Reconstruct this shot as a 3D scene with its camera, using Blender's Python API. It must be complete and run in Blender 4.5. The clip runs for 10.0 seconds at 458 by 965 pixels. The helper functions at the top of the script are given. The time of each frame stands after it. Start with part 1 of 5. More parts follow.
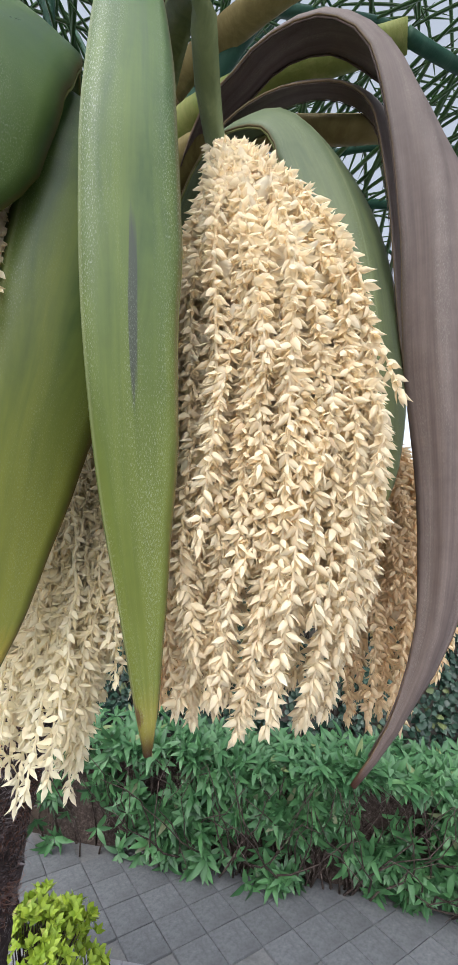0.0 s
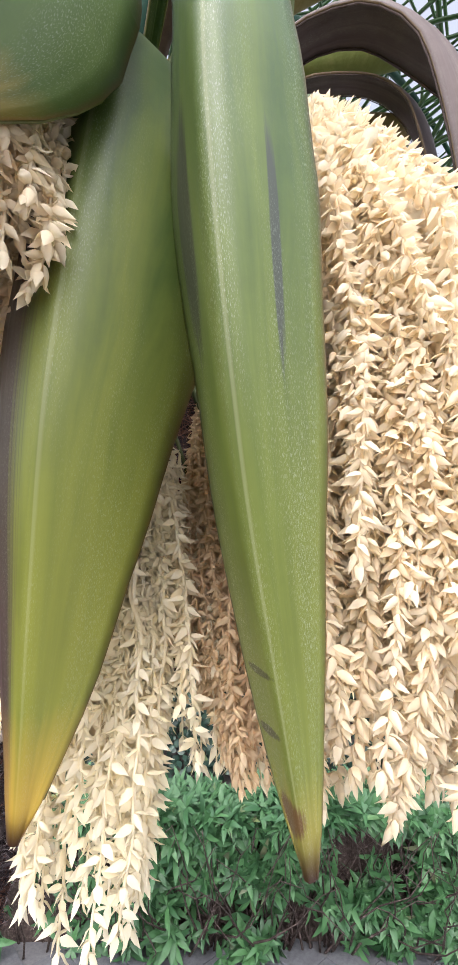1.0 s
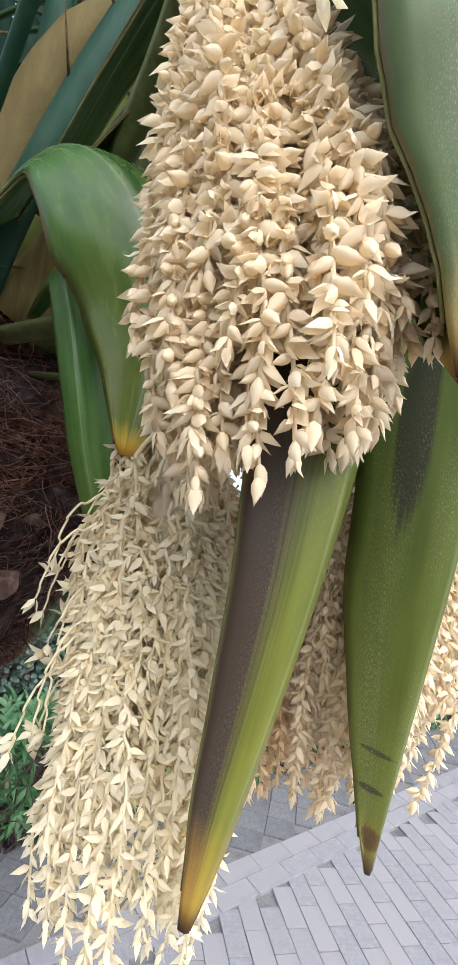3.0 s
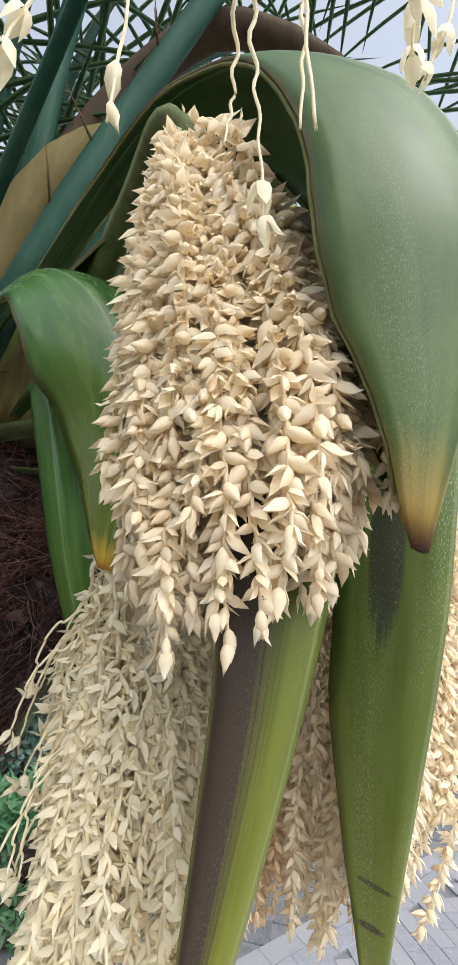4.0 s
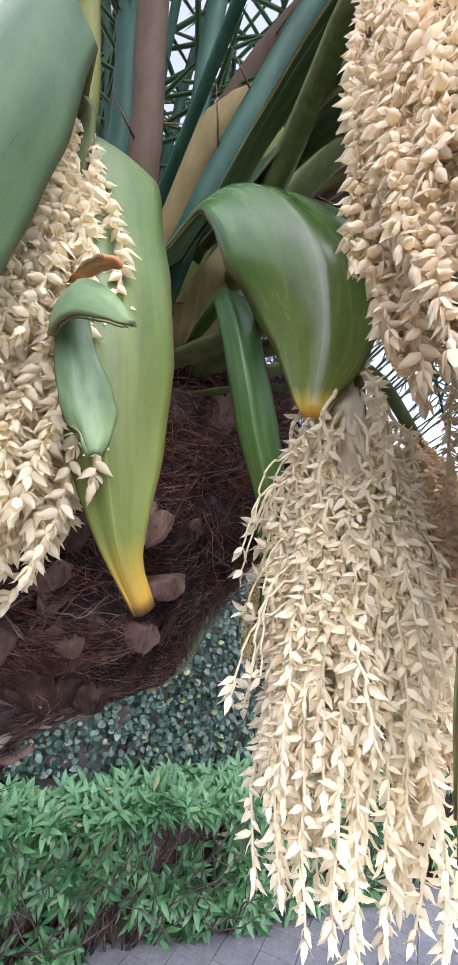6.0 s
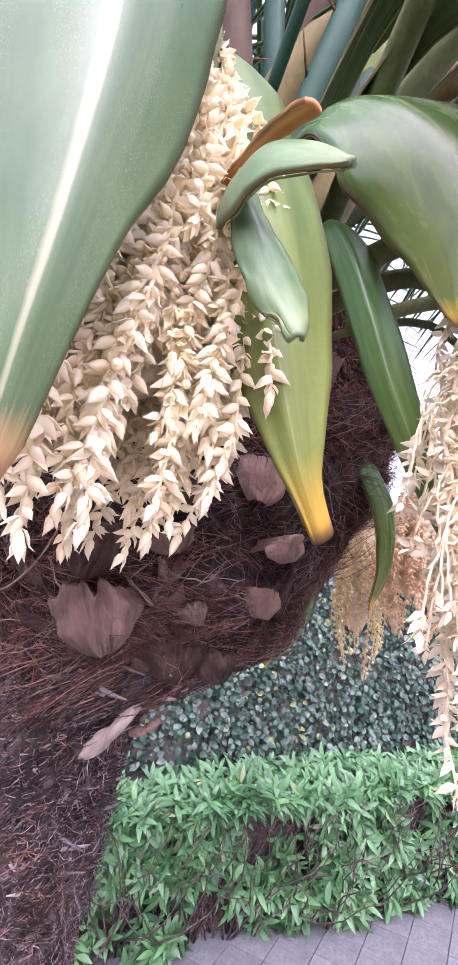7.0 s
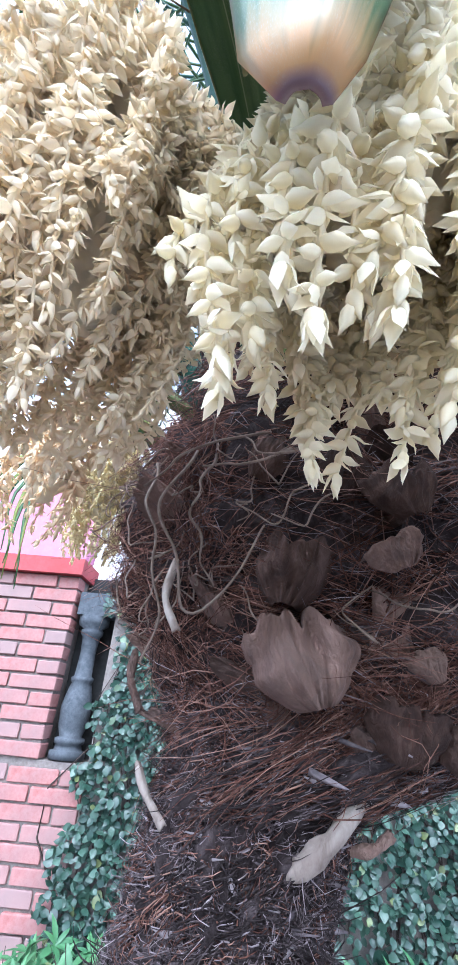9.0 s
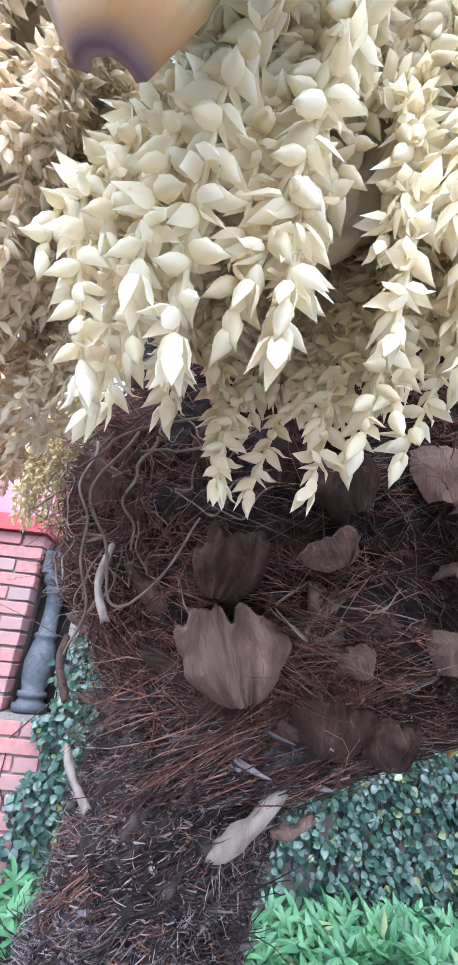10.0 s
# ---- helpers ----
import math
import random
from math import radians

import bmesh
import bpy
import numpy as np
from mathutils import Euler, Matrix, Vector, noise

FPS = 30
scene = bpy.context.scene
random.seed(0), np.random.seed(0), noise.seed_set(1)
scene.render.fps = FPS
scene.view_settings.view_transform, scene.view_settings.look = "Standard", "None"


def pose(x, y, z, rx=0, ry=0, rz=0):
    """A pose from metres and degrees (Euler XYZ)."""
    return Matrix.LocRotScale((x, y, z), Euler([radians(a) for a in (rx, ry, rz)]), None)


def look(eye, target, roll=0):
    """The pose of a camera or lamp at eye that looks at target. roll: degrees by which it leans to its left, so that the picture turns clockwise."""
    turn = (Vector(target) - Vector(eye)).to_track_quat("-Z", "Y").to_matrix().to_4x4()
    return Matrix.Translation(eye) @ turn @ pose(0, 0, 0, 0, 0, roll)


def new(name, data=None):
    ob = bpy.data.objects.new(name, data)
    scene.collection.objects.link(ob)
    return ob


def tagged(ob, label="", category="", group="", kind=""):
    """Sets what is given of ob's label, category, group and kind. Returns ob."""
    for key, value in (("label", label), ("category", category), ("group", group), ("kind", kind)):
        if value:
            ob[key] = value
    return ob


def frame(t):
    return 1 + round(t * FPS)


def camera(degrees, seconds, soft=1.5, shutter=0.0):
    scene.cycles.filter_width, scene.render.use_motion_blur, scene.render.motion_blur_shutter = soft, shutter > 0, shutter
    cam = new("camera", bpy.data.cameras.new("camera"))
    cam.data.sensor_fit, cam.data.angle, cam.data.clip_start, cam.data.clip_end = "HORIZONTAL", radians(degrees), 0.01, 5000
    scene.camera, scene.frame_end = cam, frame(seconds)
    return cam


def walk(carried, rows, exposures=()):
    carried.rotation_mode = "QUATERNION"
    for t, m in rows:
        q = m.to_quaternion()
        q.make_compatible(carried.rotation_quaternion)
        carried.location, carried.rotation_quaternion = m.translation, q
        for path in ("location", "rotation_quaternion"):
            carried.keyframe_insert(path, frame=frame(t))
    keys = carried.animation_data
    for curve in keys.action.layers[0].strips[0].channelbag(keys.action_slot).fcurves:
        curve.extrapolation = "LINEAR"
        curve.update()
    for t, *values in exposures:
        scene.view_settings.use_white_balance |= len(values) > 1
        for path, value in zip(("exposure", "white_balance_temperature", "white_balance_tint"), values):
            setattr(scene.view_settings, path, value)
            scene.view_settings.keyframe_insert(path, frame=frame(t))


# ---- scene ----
cam = camera(54.5, 10.0)
PATH = [
    (0, (-0.194, 0.114, 1.455), (-0.462, 2.074, 1.74), 3.6),
    (0.5, (-0.26, 0.119, 1.452), (-0.474, 2.069, 1.84), 1.8),
    (1, (-0.29, 0.17, 1.448), (-0.277, 2.12, 1.889), 0.2),
    (1.5, (-0.345, 0.158, 1.458), (0.053, 2.072, 1.88), 3.9),
    (2, (-0.422, 0.159, 1.47), (0.413, 1.95, 1.776), 4.7),
    (2.5, (-0.481, 0.175, 1.5), (0.62, 1.833, 1.692), 6.1),
    (3, (-0.495, 0.202, 1.522), (0.67, 1.816, 1.717), 7.7),
    (3.2, (-0.489, 0.201, 1.536), (0.661, 1.821, 1.773), 6.6),
    (4.3, (-0.499, 0.19, 1.559), (0.664, 1.763, 1.977), 5.3),
    (4.5, (-0.497, 0.188, 1.558), (0.661, 1.764, 1.976), 5.3),
    (5, (-0.512, 0.184, 1.504), (0.541, 1.833, 1.919), 5.6),
    (5.2, (-0.519, 0.194, 1.482), (0.43, 1.899, 1.92), 6.7),
    (6.3, (-0.545, 0.239, 1.434), (0.171, 2.048, 1.897), 4.1),
    (6.5, (-0.549, 0.25, 1.424), (0.122, 2.077, 1.883), 3.0),
    (7, (-0.581, 0.273, 1.409), (-0.025, 2.142, 1.849), 2.7),
    (7.5, (-0.596, 0.294, 1.384), (-0.177, 2.172, 1.932), 2.2),
    (8, (-0.6, 0.32, 1.365), (-0.387, 2.174, 2.086), 1.4),
    (8.5, (-0.61, 0.35, 1.354), (-0.599, 2.138, 2.249), 4.8),
    (9, (-0.615, 0.361, 1.346), (-0.698, 2.144, 2.248), 5.3),
    (9.5, (-0.601, 0.363, 1.365), (-0.641, 2.176, 2.208), 5.9),
    (10, (-0.593, 0.366, 1.371), (-0.548, 2.217, 2.127), 6.2),
]
walk(cam, [(t, look(eye, target, roll)) for t, eye, target, roll in PATH],
     [(0.0, 1.0, 6250, 8), (1.0, 1.46, 6300, 15), (1.5, 1.60, 5950, 22), (2.0, 1.52, 5700, 25), (2.5, 1.50, 5900, 19), (3.0, 1.30, 6250, 12), (3.2, 1.24, 6250, 12), (4.5, 1.14, 6150, 8), (5.2, 1.28, 5950, 14), (6.5, 1.84, 5900, 27), (7.0, 2.13, 5950, 38), (7.5, 2.18, 5850, 42), (8.0, 2.10, 5350, 32), (8.5, 1.88, 5250, 15), (9.0, 2.08, 5080, 9), (10.0, 2.06, 5200, 11)])

# ---------------------------------------------------------------- light
world = bpy.data.worlds.new("world")
scene.world = world
world.use_nodes = True
wn = world.node_tree.nodes
sky = wn.new("ShaderNodeTexSky")
sky.sky_type, sky.sun_disc = "NISHITA", False
sky.sun_elevation, sky.sun_rotation = radians(53), radians(188)
sky.air_density, sky.dust_density = 1.0, 3.0
haze = wn.new("ShaderNodeHueSaturation")
haze.inputs["Saturation"].default_value = 0.35
world.node_tree.links.new(sky.outputs[0], haze.inputs["Color"])
world.node_tree.links.new(haze.outputs[0], wn["Background"].inputs[0])
wn["Background"].inputs[1].default_value = 0.15
sun = new("sun", bpy.data.lights.new("sun", "SUN"))
sun.data.energy, sun.data.angle, sun.data.color = 0.9, radians(80), (1.0, 0.96, 0.9)
sun.matrix_world = look((-0.31, -2.2, 3.0), (0, 0, 0))


# ---------------------------------------------------------------- materials
class Mat:
    """A node material with short calls for its nodes."""

    def __init__(self, name, rough=0.6, spec=0.35, metal=0.0):
        self.m = bpy.data.materials.new(name)
        self.m.use_nodes = True
        self.t = self.m.node_tree
        self.b = self.t.nodes["Principled BSDF"]
        self.b.inputs["Roughness"].default_value = rough
        self.b.inputs["Specular IOR Level"].default_value = spec
        self.b.inputs["Metallic"].default_value = metal

    def n(self, kind, **sockets):
        node = self.t.nodes.new("ShaderNode" + kind)
        for key, value in sockets.items():
            key = key.replace("_", " ")
            if isinstance(value, bpy.types.NodeSocket):
                self.t.links.new(value, node.inputs[key])
            else:
                node.inputs[key].default_value = value
        return node

    def link(self, a, b):
        self.t.links.new(a, b)

    def coords(self, scale=(1, 1, 1), source="Object"):
        return self.n("Mapping", Vector=self.n("TexCoord").outputs[source], Scale=scale).outputs[0]

    def noise(self, vec, scale, detail=4.0, rough=0.6, dist=0.0):
        return self.n("TexNoise", Vector=vec, Scale=scale, Detail=detail, Roughness=rough, Distortion=dist).outputs["Fac"]

    def ramp(self, fac, stops):
        node = self.t.nodes.new("ShaderNodeValToRGB")
        els = node.color_ramp.elements
        while len(els) < len(stops):
            els.new(0.5)
        for el, (p, c) in zip(els, stops):
            el.position, el.color = p, (*c, 1) if len(c) == 3 else c
        self.link(fac, node.inputs[0])
        return node.outputs[0]

    def grey(self, fac, lo, hi, a=0.0, b=1.0):
        node = self.n("MapRange", Value=fac)
        for k, v in zip(("From Min", "From Max", "To Min", "To Max"), (lo, hi, a, b)):
            node.inputs[k].default_value = v
        return node.outputs[0]

    def mix(self, fac, a, b, how="MIX"):
        node = self.t.nodes.new("ShaderNodeMix")
        node.data_type, node.blend_type = "RGBA", how
        for value, key in ((fac, 0), (a, 6), (b, 7)):
            if isinstance(value, bpy.types.NodeSocket):
                self.link(value, node.inputs[key])
            else:
                node.inputs[key].default_value = value if key == 0 else (*value, 1)
        return node.outputs[2]

    def math(self, op, a, b=0.0):
        node = self.t.nodes.new("ShaderNodeMath")
        node.operation = op
        for k, v in ((0, a), (1, b)):
            if isinstance(v, bpy.types.NodeSocket):
                self.link(v, node.inputs[k])
            else:
                node.inputs[k].default_value = v
        return node.outputs[0]

    def attr(self, name):
        node = self.t.nodes.new("ShaderNodeAttribute")
        node.attribute_name = name
        return node.outputs["Fac"]

    def bump(self, height, strength=0.3, dist=0.002):
        node = self.n("Bump", Height=height, Strength=strength, Distance=dist)
        self.link(node.outputs[0], self.b.inputs["Normal"])

    def col(self, c):
        if isinstance(c, bpy.types.NodeSocket):
            self.link(c, self.b.inputs["Base Color"])
        else:
            self.b.inputs["Base Color"].default_value = (*c, 1)
        return self

    def rough(self, c):
        self.link(c, self.b.inputs["Roughness"])


def spathe_mat(name, deep, light, tip, tip_from=0.84, brown=None, bloom=0.25, rough=0.42, flank=0.0, marks=(), yellowing=0.8, veins=0.28, keel=0.55, keel_w=0.028, rim=(0.10, 0.035, 0.02), rim_from=0.985, fade=0.1, thin=0.0):
    """A leathery bract: veins run along it; u goes across from margin to margin, v from base to tip."""
    m = Mat(name, rough, 0.45)
    u, v = m.attr("u"), m.attr("v")
    vec = m.n("CombineXYZ", X=m.math("MULTIPLY", u, 1.0), Y=m.math("MULTIPLY", v, 1.0), Z=0.0).outputs[0]
    long = m.n("Mapping", Vector=vec, Scale=(16, 1.1, 1)).outputs[0]
    wide = m.n("Mapping", Vector=vec, Scale=(2.2, 3.0, 1)).outputs[0]
    streak = m.noise(long, 1.6, 5, 0.65)
    blotch = m.noise(wide, 1.8, 4, 0.6, 0.4)
    c = m.mix(m.grey(m.math("ADD", m.math("MULTIPLY", blotch, 0.7), m.math("MULTIPLY", m.noise(m.coords(), 60, 5, 0.7), 0.3)), 0.34, 0.66), deep, light)
    c = m.mix(m.grey(streak, 0.35, 0.75, 0.0, veins * 0.6), c, tuple(0.55 * x for x in deep))
    yellow = m.grey(m.math("ADD", v, m.math("MULTIPLY", blotch, 0.35)), 0.68, 1.2, 0.0, yellowing)
    c = m.mix(yellow, c, (0.30, 0.29, 0.035))
    if brown:
        side = m.math("ADD", m.math("MULTIPLY", u, flank), m.math("MULTIPLY", streak, 0.5))
        c = m.mix(m.grey(side, 0.52, 0.80), c, brown)
    edge = m.math("ABSOLUTE", u)
    c = m.mix(m.grey(m.math("ADD", edge, m.math("MULTIPLY", blotch, 0.06)), 0.985, 1.03, 0.0, 0.8), c, (0.20, 0.13, 0.06))
    c = m.mix(m.grey(edge, keel_w, keel_w * 0.3, 0.0, keel * 0.7), c, (0.52, 0.52, 0.33))
    end = m.math("ADD", v, m.math("MULTIPLY", m.math("SUBTRACT", blotch, 0.5), 0.05))
    c = m.mix(m.grey(end, tip_from, tip_from + fade), c, tip)
    c = m.mix(m.grey(v, rim_from, min(1.0, rim_from + 0.02)), c, rim)
    for mu, mv, du, dv, tone in marks:
        a = m.math("DIVIDE", m.math("SUBTRACT", u, mu), du)
        b = m.math("DIVIDE", m.math("SUBTRACT", v, mv), dv)
        far = m.math("ADD", m.math("ADD", m.math("MULTIPLY", a, a), m.math("MULTIPLY", b, b)), m.math("MULTIPLY", m.math("SUBTRACT", streak, 0.5), 1.6))
        c = m.mix(m.grey(far, 1.15, 0.6, 0.0, 0.85), c, tone)
    fleck = m.noise(m.n("Mapping", Vector=vec, Scale=(60, 170, 1)).outputs[0], 2.4, 3, 0.7)
    dusty = m.math("MULTIPLY", m.grey(fleck, 0.54, 0.64), m.grey(m.noise(wide, 0.9, 2), 0.42, 0.6))
    c = m.mix(m.math("MULTIPLY", dusty, bloom), c, (0.55, 0.58, 0.5))
    m.col(c)
    m.rough(m.grey(blotch, 0.2, 0.8, rough - 0.1, rough + 0.16))
    m.bump(m.math("ADD", streak, m.math("MULTIPLY", fleck, 0.2)), 0.06, 0.0008)
    if thin:
        through_light = m.t.nodes.new("ShaderNodeBsdfTranslucent")
        both = m.t.nodes.new("ShaderNodeMixShader")
        both.inputs[0].default_value = thin
        m.link(c, through_light.inputs[0])
        m.link(m.b.outputs[0], both.inputs[1])
        m.link(through_light.outputs[0], both.inputs[2])
        m.link(both.outputs[0], m.t.nodes["Material Output"].inputs[0])
    return m.m


def flower_mat(name, a, b, dark):
    m = Mat(name, 0.65, 0.2)
    r = m.t.nodes.new("ShaderNodeNewGeometry").outputs["Random Per Island"]
    c = m.mix(r, a, b)
    vec = m.coords()
    spot = m.noise(vec, 190, 3, 0.6)
    c = m.mix(m.grey(spot, 0.55, 0.8, 0.0, 0.25), c, dark)
    c = m.mix(m.grey(r, 0.985, 0.995, 0.0, 0.5), c, (0.34, 0.20, 0.09))
    m.col(c)
    thin = m.t.nodes.new("ShaderNodeBsdfTranslucent")
    both = m.t.nodes.new("ShaderNodeMixShader")
    both.inputs[0].default_value = 0.42
    m.link(c, thin.inputs[0])
    m.link(m.b.outputs[0], both.inputs[1])
    m.link(thin.outputs[0], both.inputs[2])
    m.link(both.outputs[0], m.t.nodes["Material Output"].inputs[0])
    m.bump(m.noise(vec, 420, 2), 0.15, 0.0006)
    return m.m


def bark_mat(name, lo, mid, hi, scale=40.0, stretch=(1, 1, 1), rough=0.9, depth=0.006, vary=False, island=0.0, patch=None, stain=0.16):
    m = Mat(name, rough, 0.15)
    vec = m.coords(stretch)
    f = m.noise(vec, scale, 7, 0.72, 0.6)
    g = m.noise(m.coords(), scale * stain, 3, 0.5)
    c = m.ramp(f, [(0.3, lo), (0.52, mid), (0.72, hi)])
    c = m.mix(m.grey(g, 0.35, 0.7, 0.0, 0.6), c, tuple(0.5 * x for x in mid))
    if patch:
        c = m.mix(m.grey(m.noise(m.coords(), scale * 0.9, 4, 0.6, 1.0), 0.50, 0.64, 0.0, 0.6), c, patch)
    if vary:
        r = m.t.nodes.new("ShaderNodeObjectInfo").outputs["Random"]
        c = m.mix(m.math("MULTIPLY", r, 0.45), c, hi)
        c = m.mix(m.grey(r, 0.55, 0.1, 0.0, 0.6), c, lo)
    if island:
        r = m.t.nodes.new("ShaderNodeNewGeometry").outputs["Random Per Island"]
        c = m.mix(m.grey(r, 0.0, 0.6, island, 0.0), c, lo)
        c = m.mix(m.grey(r, 0.7, 1.0, 0.0, island), c, hi)
    m.col(c)
    m.bump(f, 0.9, depth)
    return m.m


def leaf_mat(name, a, b, old, rough=0.45, pale=0.03, spec=0.4):
    m = Mat(name, rough, spec)
    r = m.t.nodes.new("ShaderNodeNewGeometry").outputs["Random Per Island"]
    c = m.mix(r, a, b)
    c = m.mix(m.grey(m.noise(m.coords(), 9, 3), 0.45, 0.7, 0.0, 0.45), c, a)
    c = m.mix(m.grey(r, 1 - pale, 1 - pale * 0.6), c, old)
    m.col(c)
    m.bump(m.noise(m.coords(), 160, 2), 0.2, 0.002)
    return m.m


def stone_mat(name, lo, hi, scale=30.0, rough=0.85, vary=0.25, stain=(0.05, 0.05, 0.05), depth=0.002, tint=None):
    m = Mat(name, rough, 0.25)
    vec = m.coords()
    f, g = m.noise(vec, scale, 6, 0.7), m.noise(vec, scale * 0.12, 4, 0.6)
    c = m.mix(m.grey(f, 0.3, 0.7), lo, hi)
    r = m.t.nodes.new("ShaderNodeObjectInfo").outputs["Random"]
    if tint:
        c = m.mix(m.grey(r, 0.35, 0.85), c, tint)
    c = m.mix(m.math("MULTIPLY", r, vary), c, tuple(0.45 * x for x in lo))
    c = m.mix(m.grey(g, 0.5, 0.72, 0.0, 0.55), c, stain)
    m.col(c)
    m.bump(f, 0.6, depth)
    return m.m


GREEN = spathe_mat("spathe_green", (0.045, 0.09, 0.024), (0.10, 0.165, 0.042), (0.50, 0.34, 0.07), 0.95, None, 0.5, 0.42, 0.0, ((0.48, 0.70, 0.05, 0.07, (0.05, 0.055, 0.05)), (-0.5, 0.675, 0.17, 0.075, (0.035, 0.035, 0.03)), (-0.35, 0.972, 0.5, 0.010, (0.10, 0.04, 0.02)), (-0.5, 0.935, 0.40, 0.0028, (0.04, 0.03, 0.02)), (-0.4, 0.905, 0.35, 0.0022, (0.05, 0.045, 0.02))), 0.45, 0.28, 0.3)
GREEN_DARK = spathe_mat("spathe_deep_green", (0.03, 0.09, 0.026), (0.085, 0.18, 0.04), (0.70, 0.46, 0.06), 0.95, None, 0.2, 0.22, 0.0, (), 0.4, 0.2, 0.3, 0.028, (0.6, 0.3, 0.05), 0.985, 0.04)
GREEN_BROWN = spathe_mat("spathe_green_brown", (0.035, 0.075, 0.02), (0.09, 0.14, 0.03), (0.58, 0.33, 0.05), 0.92, (0.055, 0.038, 0.026), 0.2, 0.45, -1.0, (), 0.7, 0.28, 0.2)
GREEN_PALE = spathe_mat("spathe_pale", (0.044, 0.100, 0.032), (0.105, 0.178, 0.058), (0.72, 0.37, 0.09), 0.94, None, 0.3, 0.34, 0.0, (), 0.15, 0.15, thin=0.2)
GREEN_CURL = spathe_mat("spathe_curled", (0.09, 0.18, 0.085), (0.18, 0.28, 0.14), (0.12, 0.22, 0.09), 0.97, None, 0.2, 0.4, 0.0, (), 0.2, 0.2, 0.1, 0.028, (0.14, 0.2, 0.09))
DRY = spathe_mat("spathe_dry", (0.095, 0.068, 0.062), (0.19, 0.145, 0.135), (0.10, 0.06, 0.05), 0.95, None, 0.25, 0.6, 0.0, (), 0.0, 0.5, 0.0)
GREY_GREEN = spathe_mat("spathe_grey_green", (0.085, 0.12, 0.06), (0.16, 0.20, 0.10), (0.40, 0.27, 0.06), 0.95, None, 0.2, 0.5, 0.0, (), 0.3, 0.3, 0.15)
KEEL = bark_mat("keel", (0.15, 0.19, 0.07), (0.22, 0.25, 0.10), (0.34, 0.35, 0.18), 60, (1, 1, 0.3), 0.5, 0.0006)
EDGE = bark_mat("spathe_rim", (0.12, 0.14, 0.05), (0.22, 0.23, 0.09), (0.34, 0.31, 0.15), 70, (1, 1, 0.3), 0.6, 0.0006)
DRY_EDGE = bark_mat("dry_rim", (0.06, 0.04, 0.035), (0.13, 0.095, 0.085), (0.2, 0.15, 0.14), 70, (1, 1, 0.3), 0.7, 0.0006)
ORANGE = spathe_mat("spathe_orange", (0.42, 0.17, 0.04), (0.55, 0.26, 0.06), (0.4, 0.16, 0.05), 0.9, None, 0.1, 0.5, 0.0, (), 0.0, 0.2, 0.0, 0.02, (0.4, 0.17, 0.05))

CREAM = flower_mat("flower_cream", (0.98, 0.89, 0.70), (0.96, 0.83, 0.61), (0.90, 0.69, 0.45))
CREAM_WARM = flower_mat("flower_warm", (0.94, 0.79, 0.56), (0.89, 0.70, 0.46), (0.74, 0.52, 0.31))
CREAM_PALE = flower_mat("flower_pale", (0.98, 0.92, 0.74), (0.97, 0.88, 0.65), (0.90, 0.74, 0.49))
YELLOWED = flower_mat("flower_yellowed", (0.86, 0.76, 0.48), (0.78, 0.64, 0.34), (0.56, 0.40, 0.18))
STEM = bark_mat("stem_cream", (0.45, 0.35, 0.18), (0.66, 0.54, 0.30), (0.76, 0.66, 0.42), 60, (1, 1, 0.3), 0.55, 0.001)
STALK = bark_mat("stalk_green", (0.09, 0.115, 0.045), (0.15, 0.18, 0.075), (0.25, 0.26, 0.12), 60, (1, 1, 0.2), 0.5, 0.001)
BARK = bark_mat("bark", (0.012, 0.008, 0.008), (0.062, 0.046, 0.045), (0.21, 0.165, 0.168), 38, (1, 1, 0.8), 0.95, 0.012)
BARK_GREY = bark_mat("bark_grey", (0.05, 0.04, 0.042), (0.22, 0.18, 0.185), (0.50, 0.43, 0.44), 45, (1, 1, 1), 0.95, 0.004, False, 0.7)
FIBRE = bark_mat("fibre", (0.024, 0.011, 0.009), (0.235, 0.108, 0.080), (0.50, 0.31, 0.24), 120, (1, 1, 0.2), 0.9, 0.001, False, 0.65)
FIBRE_GREY = bark_mat("fibre_grey", (0.034, 0.024, 0.025), (0.205, 0.158, 0.160), (0.50, 0.42, 0.43), 120, (1, 1, 0.2), 0.95, 0.001, False, 0.65)
BOOT = bark_mat("leaf_base", (0.026, 0.015, 0.012), (0.17, 0.096, 0.074), (0.44, 0.30, 0.245), 42, (1, 1, 0.35), 0.85, 0.012, True, 0.0, (0.05, 0.038, 0.034), 0.7)
ROOT = bark_mat("root", (0.12, 0.085, 0.065), (0.27, 0.20, 0.16), (0.42, 0.34, 0.28), 60, (1, 1, 1), 0.85, 0.001)
HUSK = bark_mat("husk", (0.20, 0.15, 0.125), (0.38, 0.31, 0.265), (0.55, 0.48, 0.42), 40, (1, 1, 0.3), 0.8, 0.004)
PETIOLE = bark_mat("petiole_green", (0.015, 0.060, 0.039), (0.030, 0.090, 0.060), (0.075, 0.143, 0.099), 26, (1, 1, 0.12), 0.5, 0.001)
PETIOLE_TAN = bark_mat("petiole_tan", (0.117, 0.088, 0.033), (0.247, 0.195, 0.078), (0.377, 0.305, 0.143), 24, (1, 1, 0.15), 0.6, 0.002)
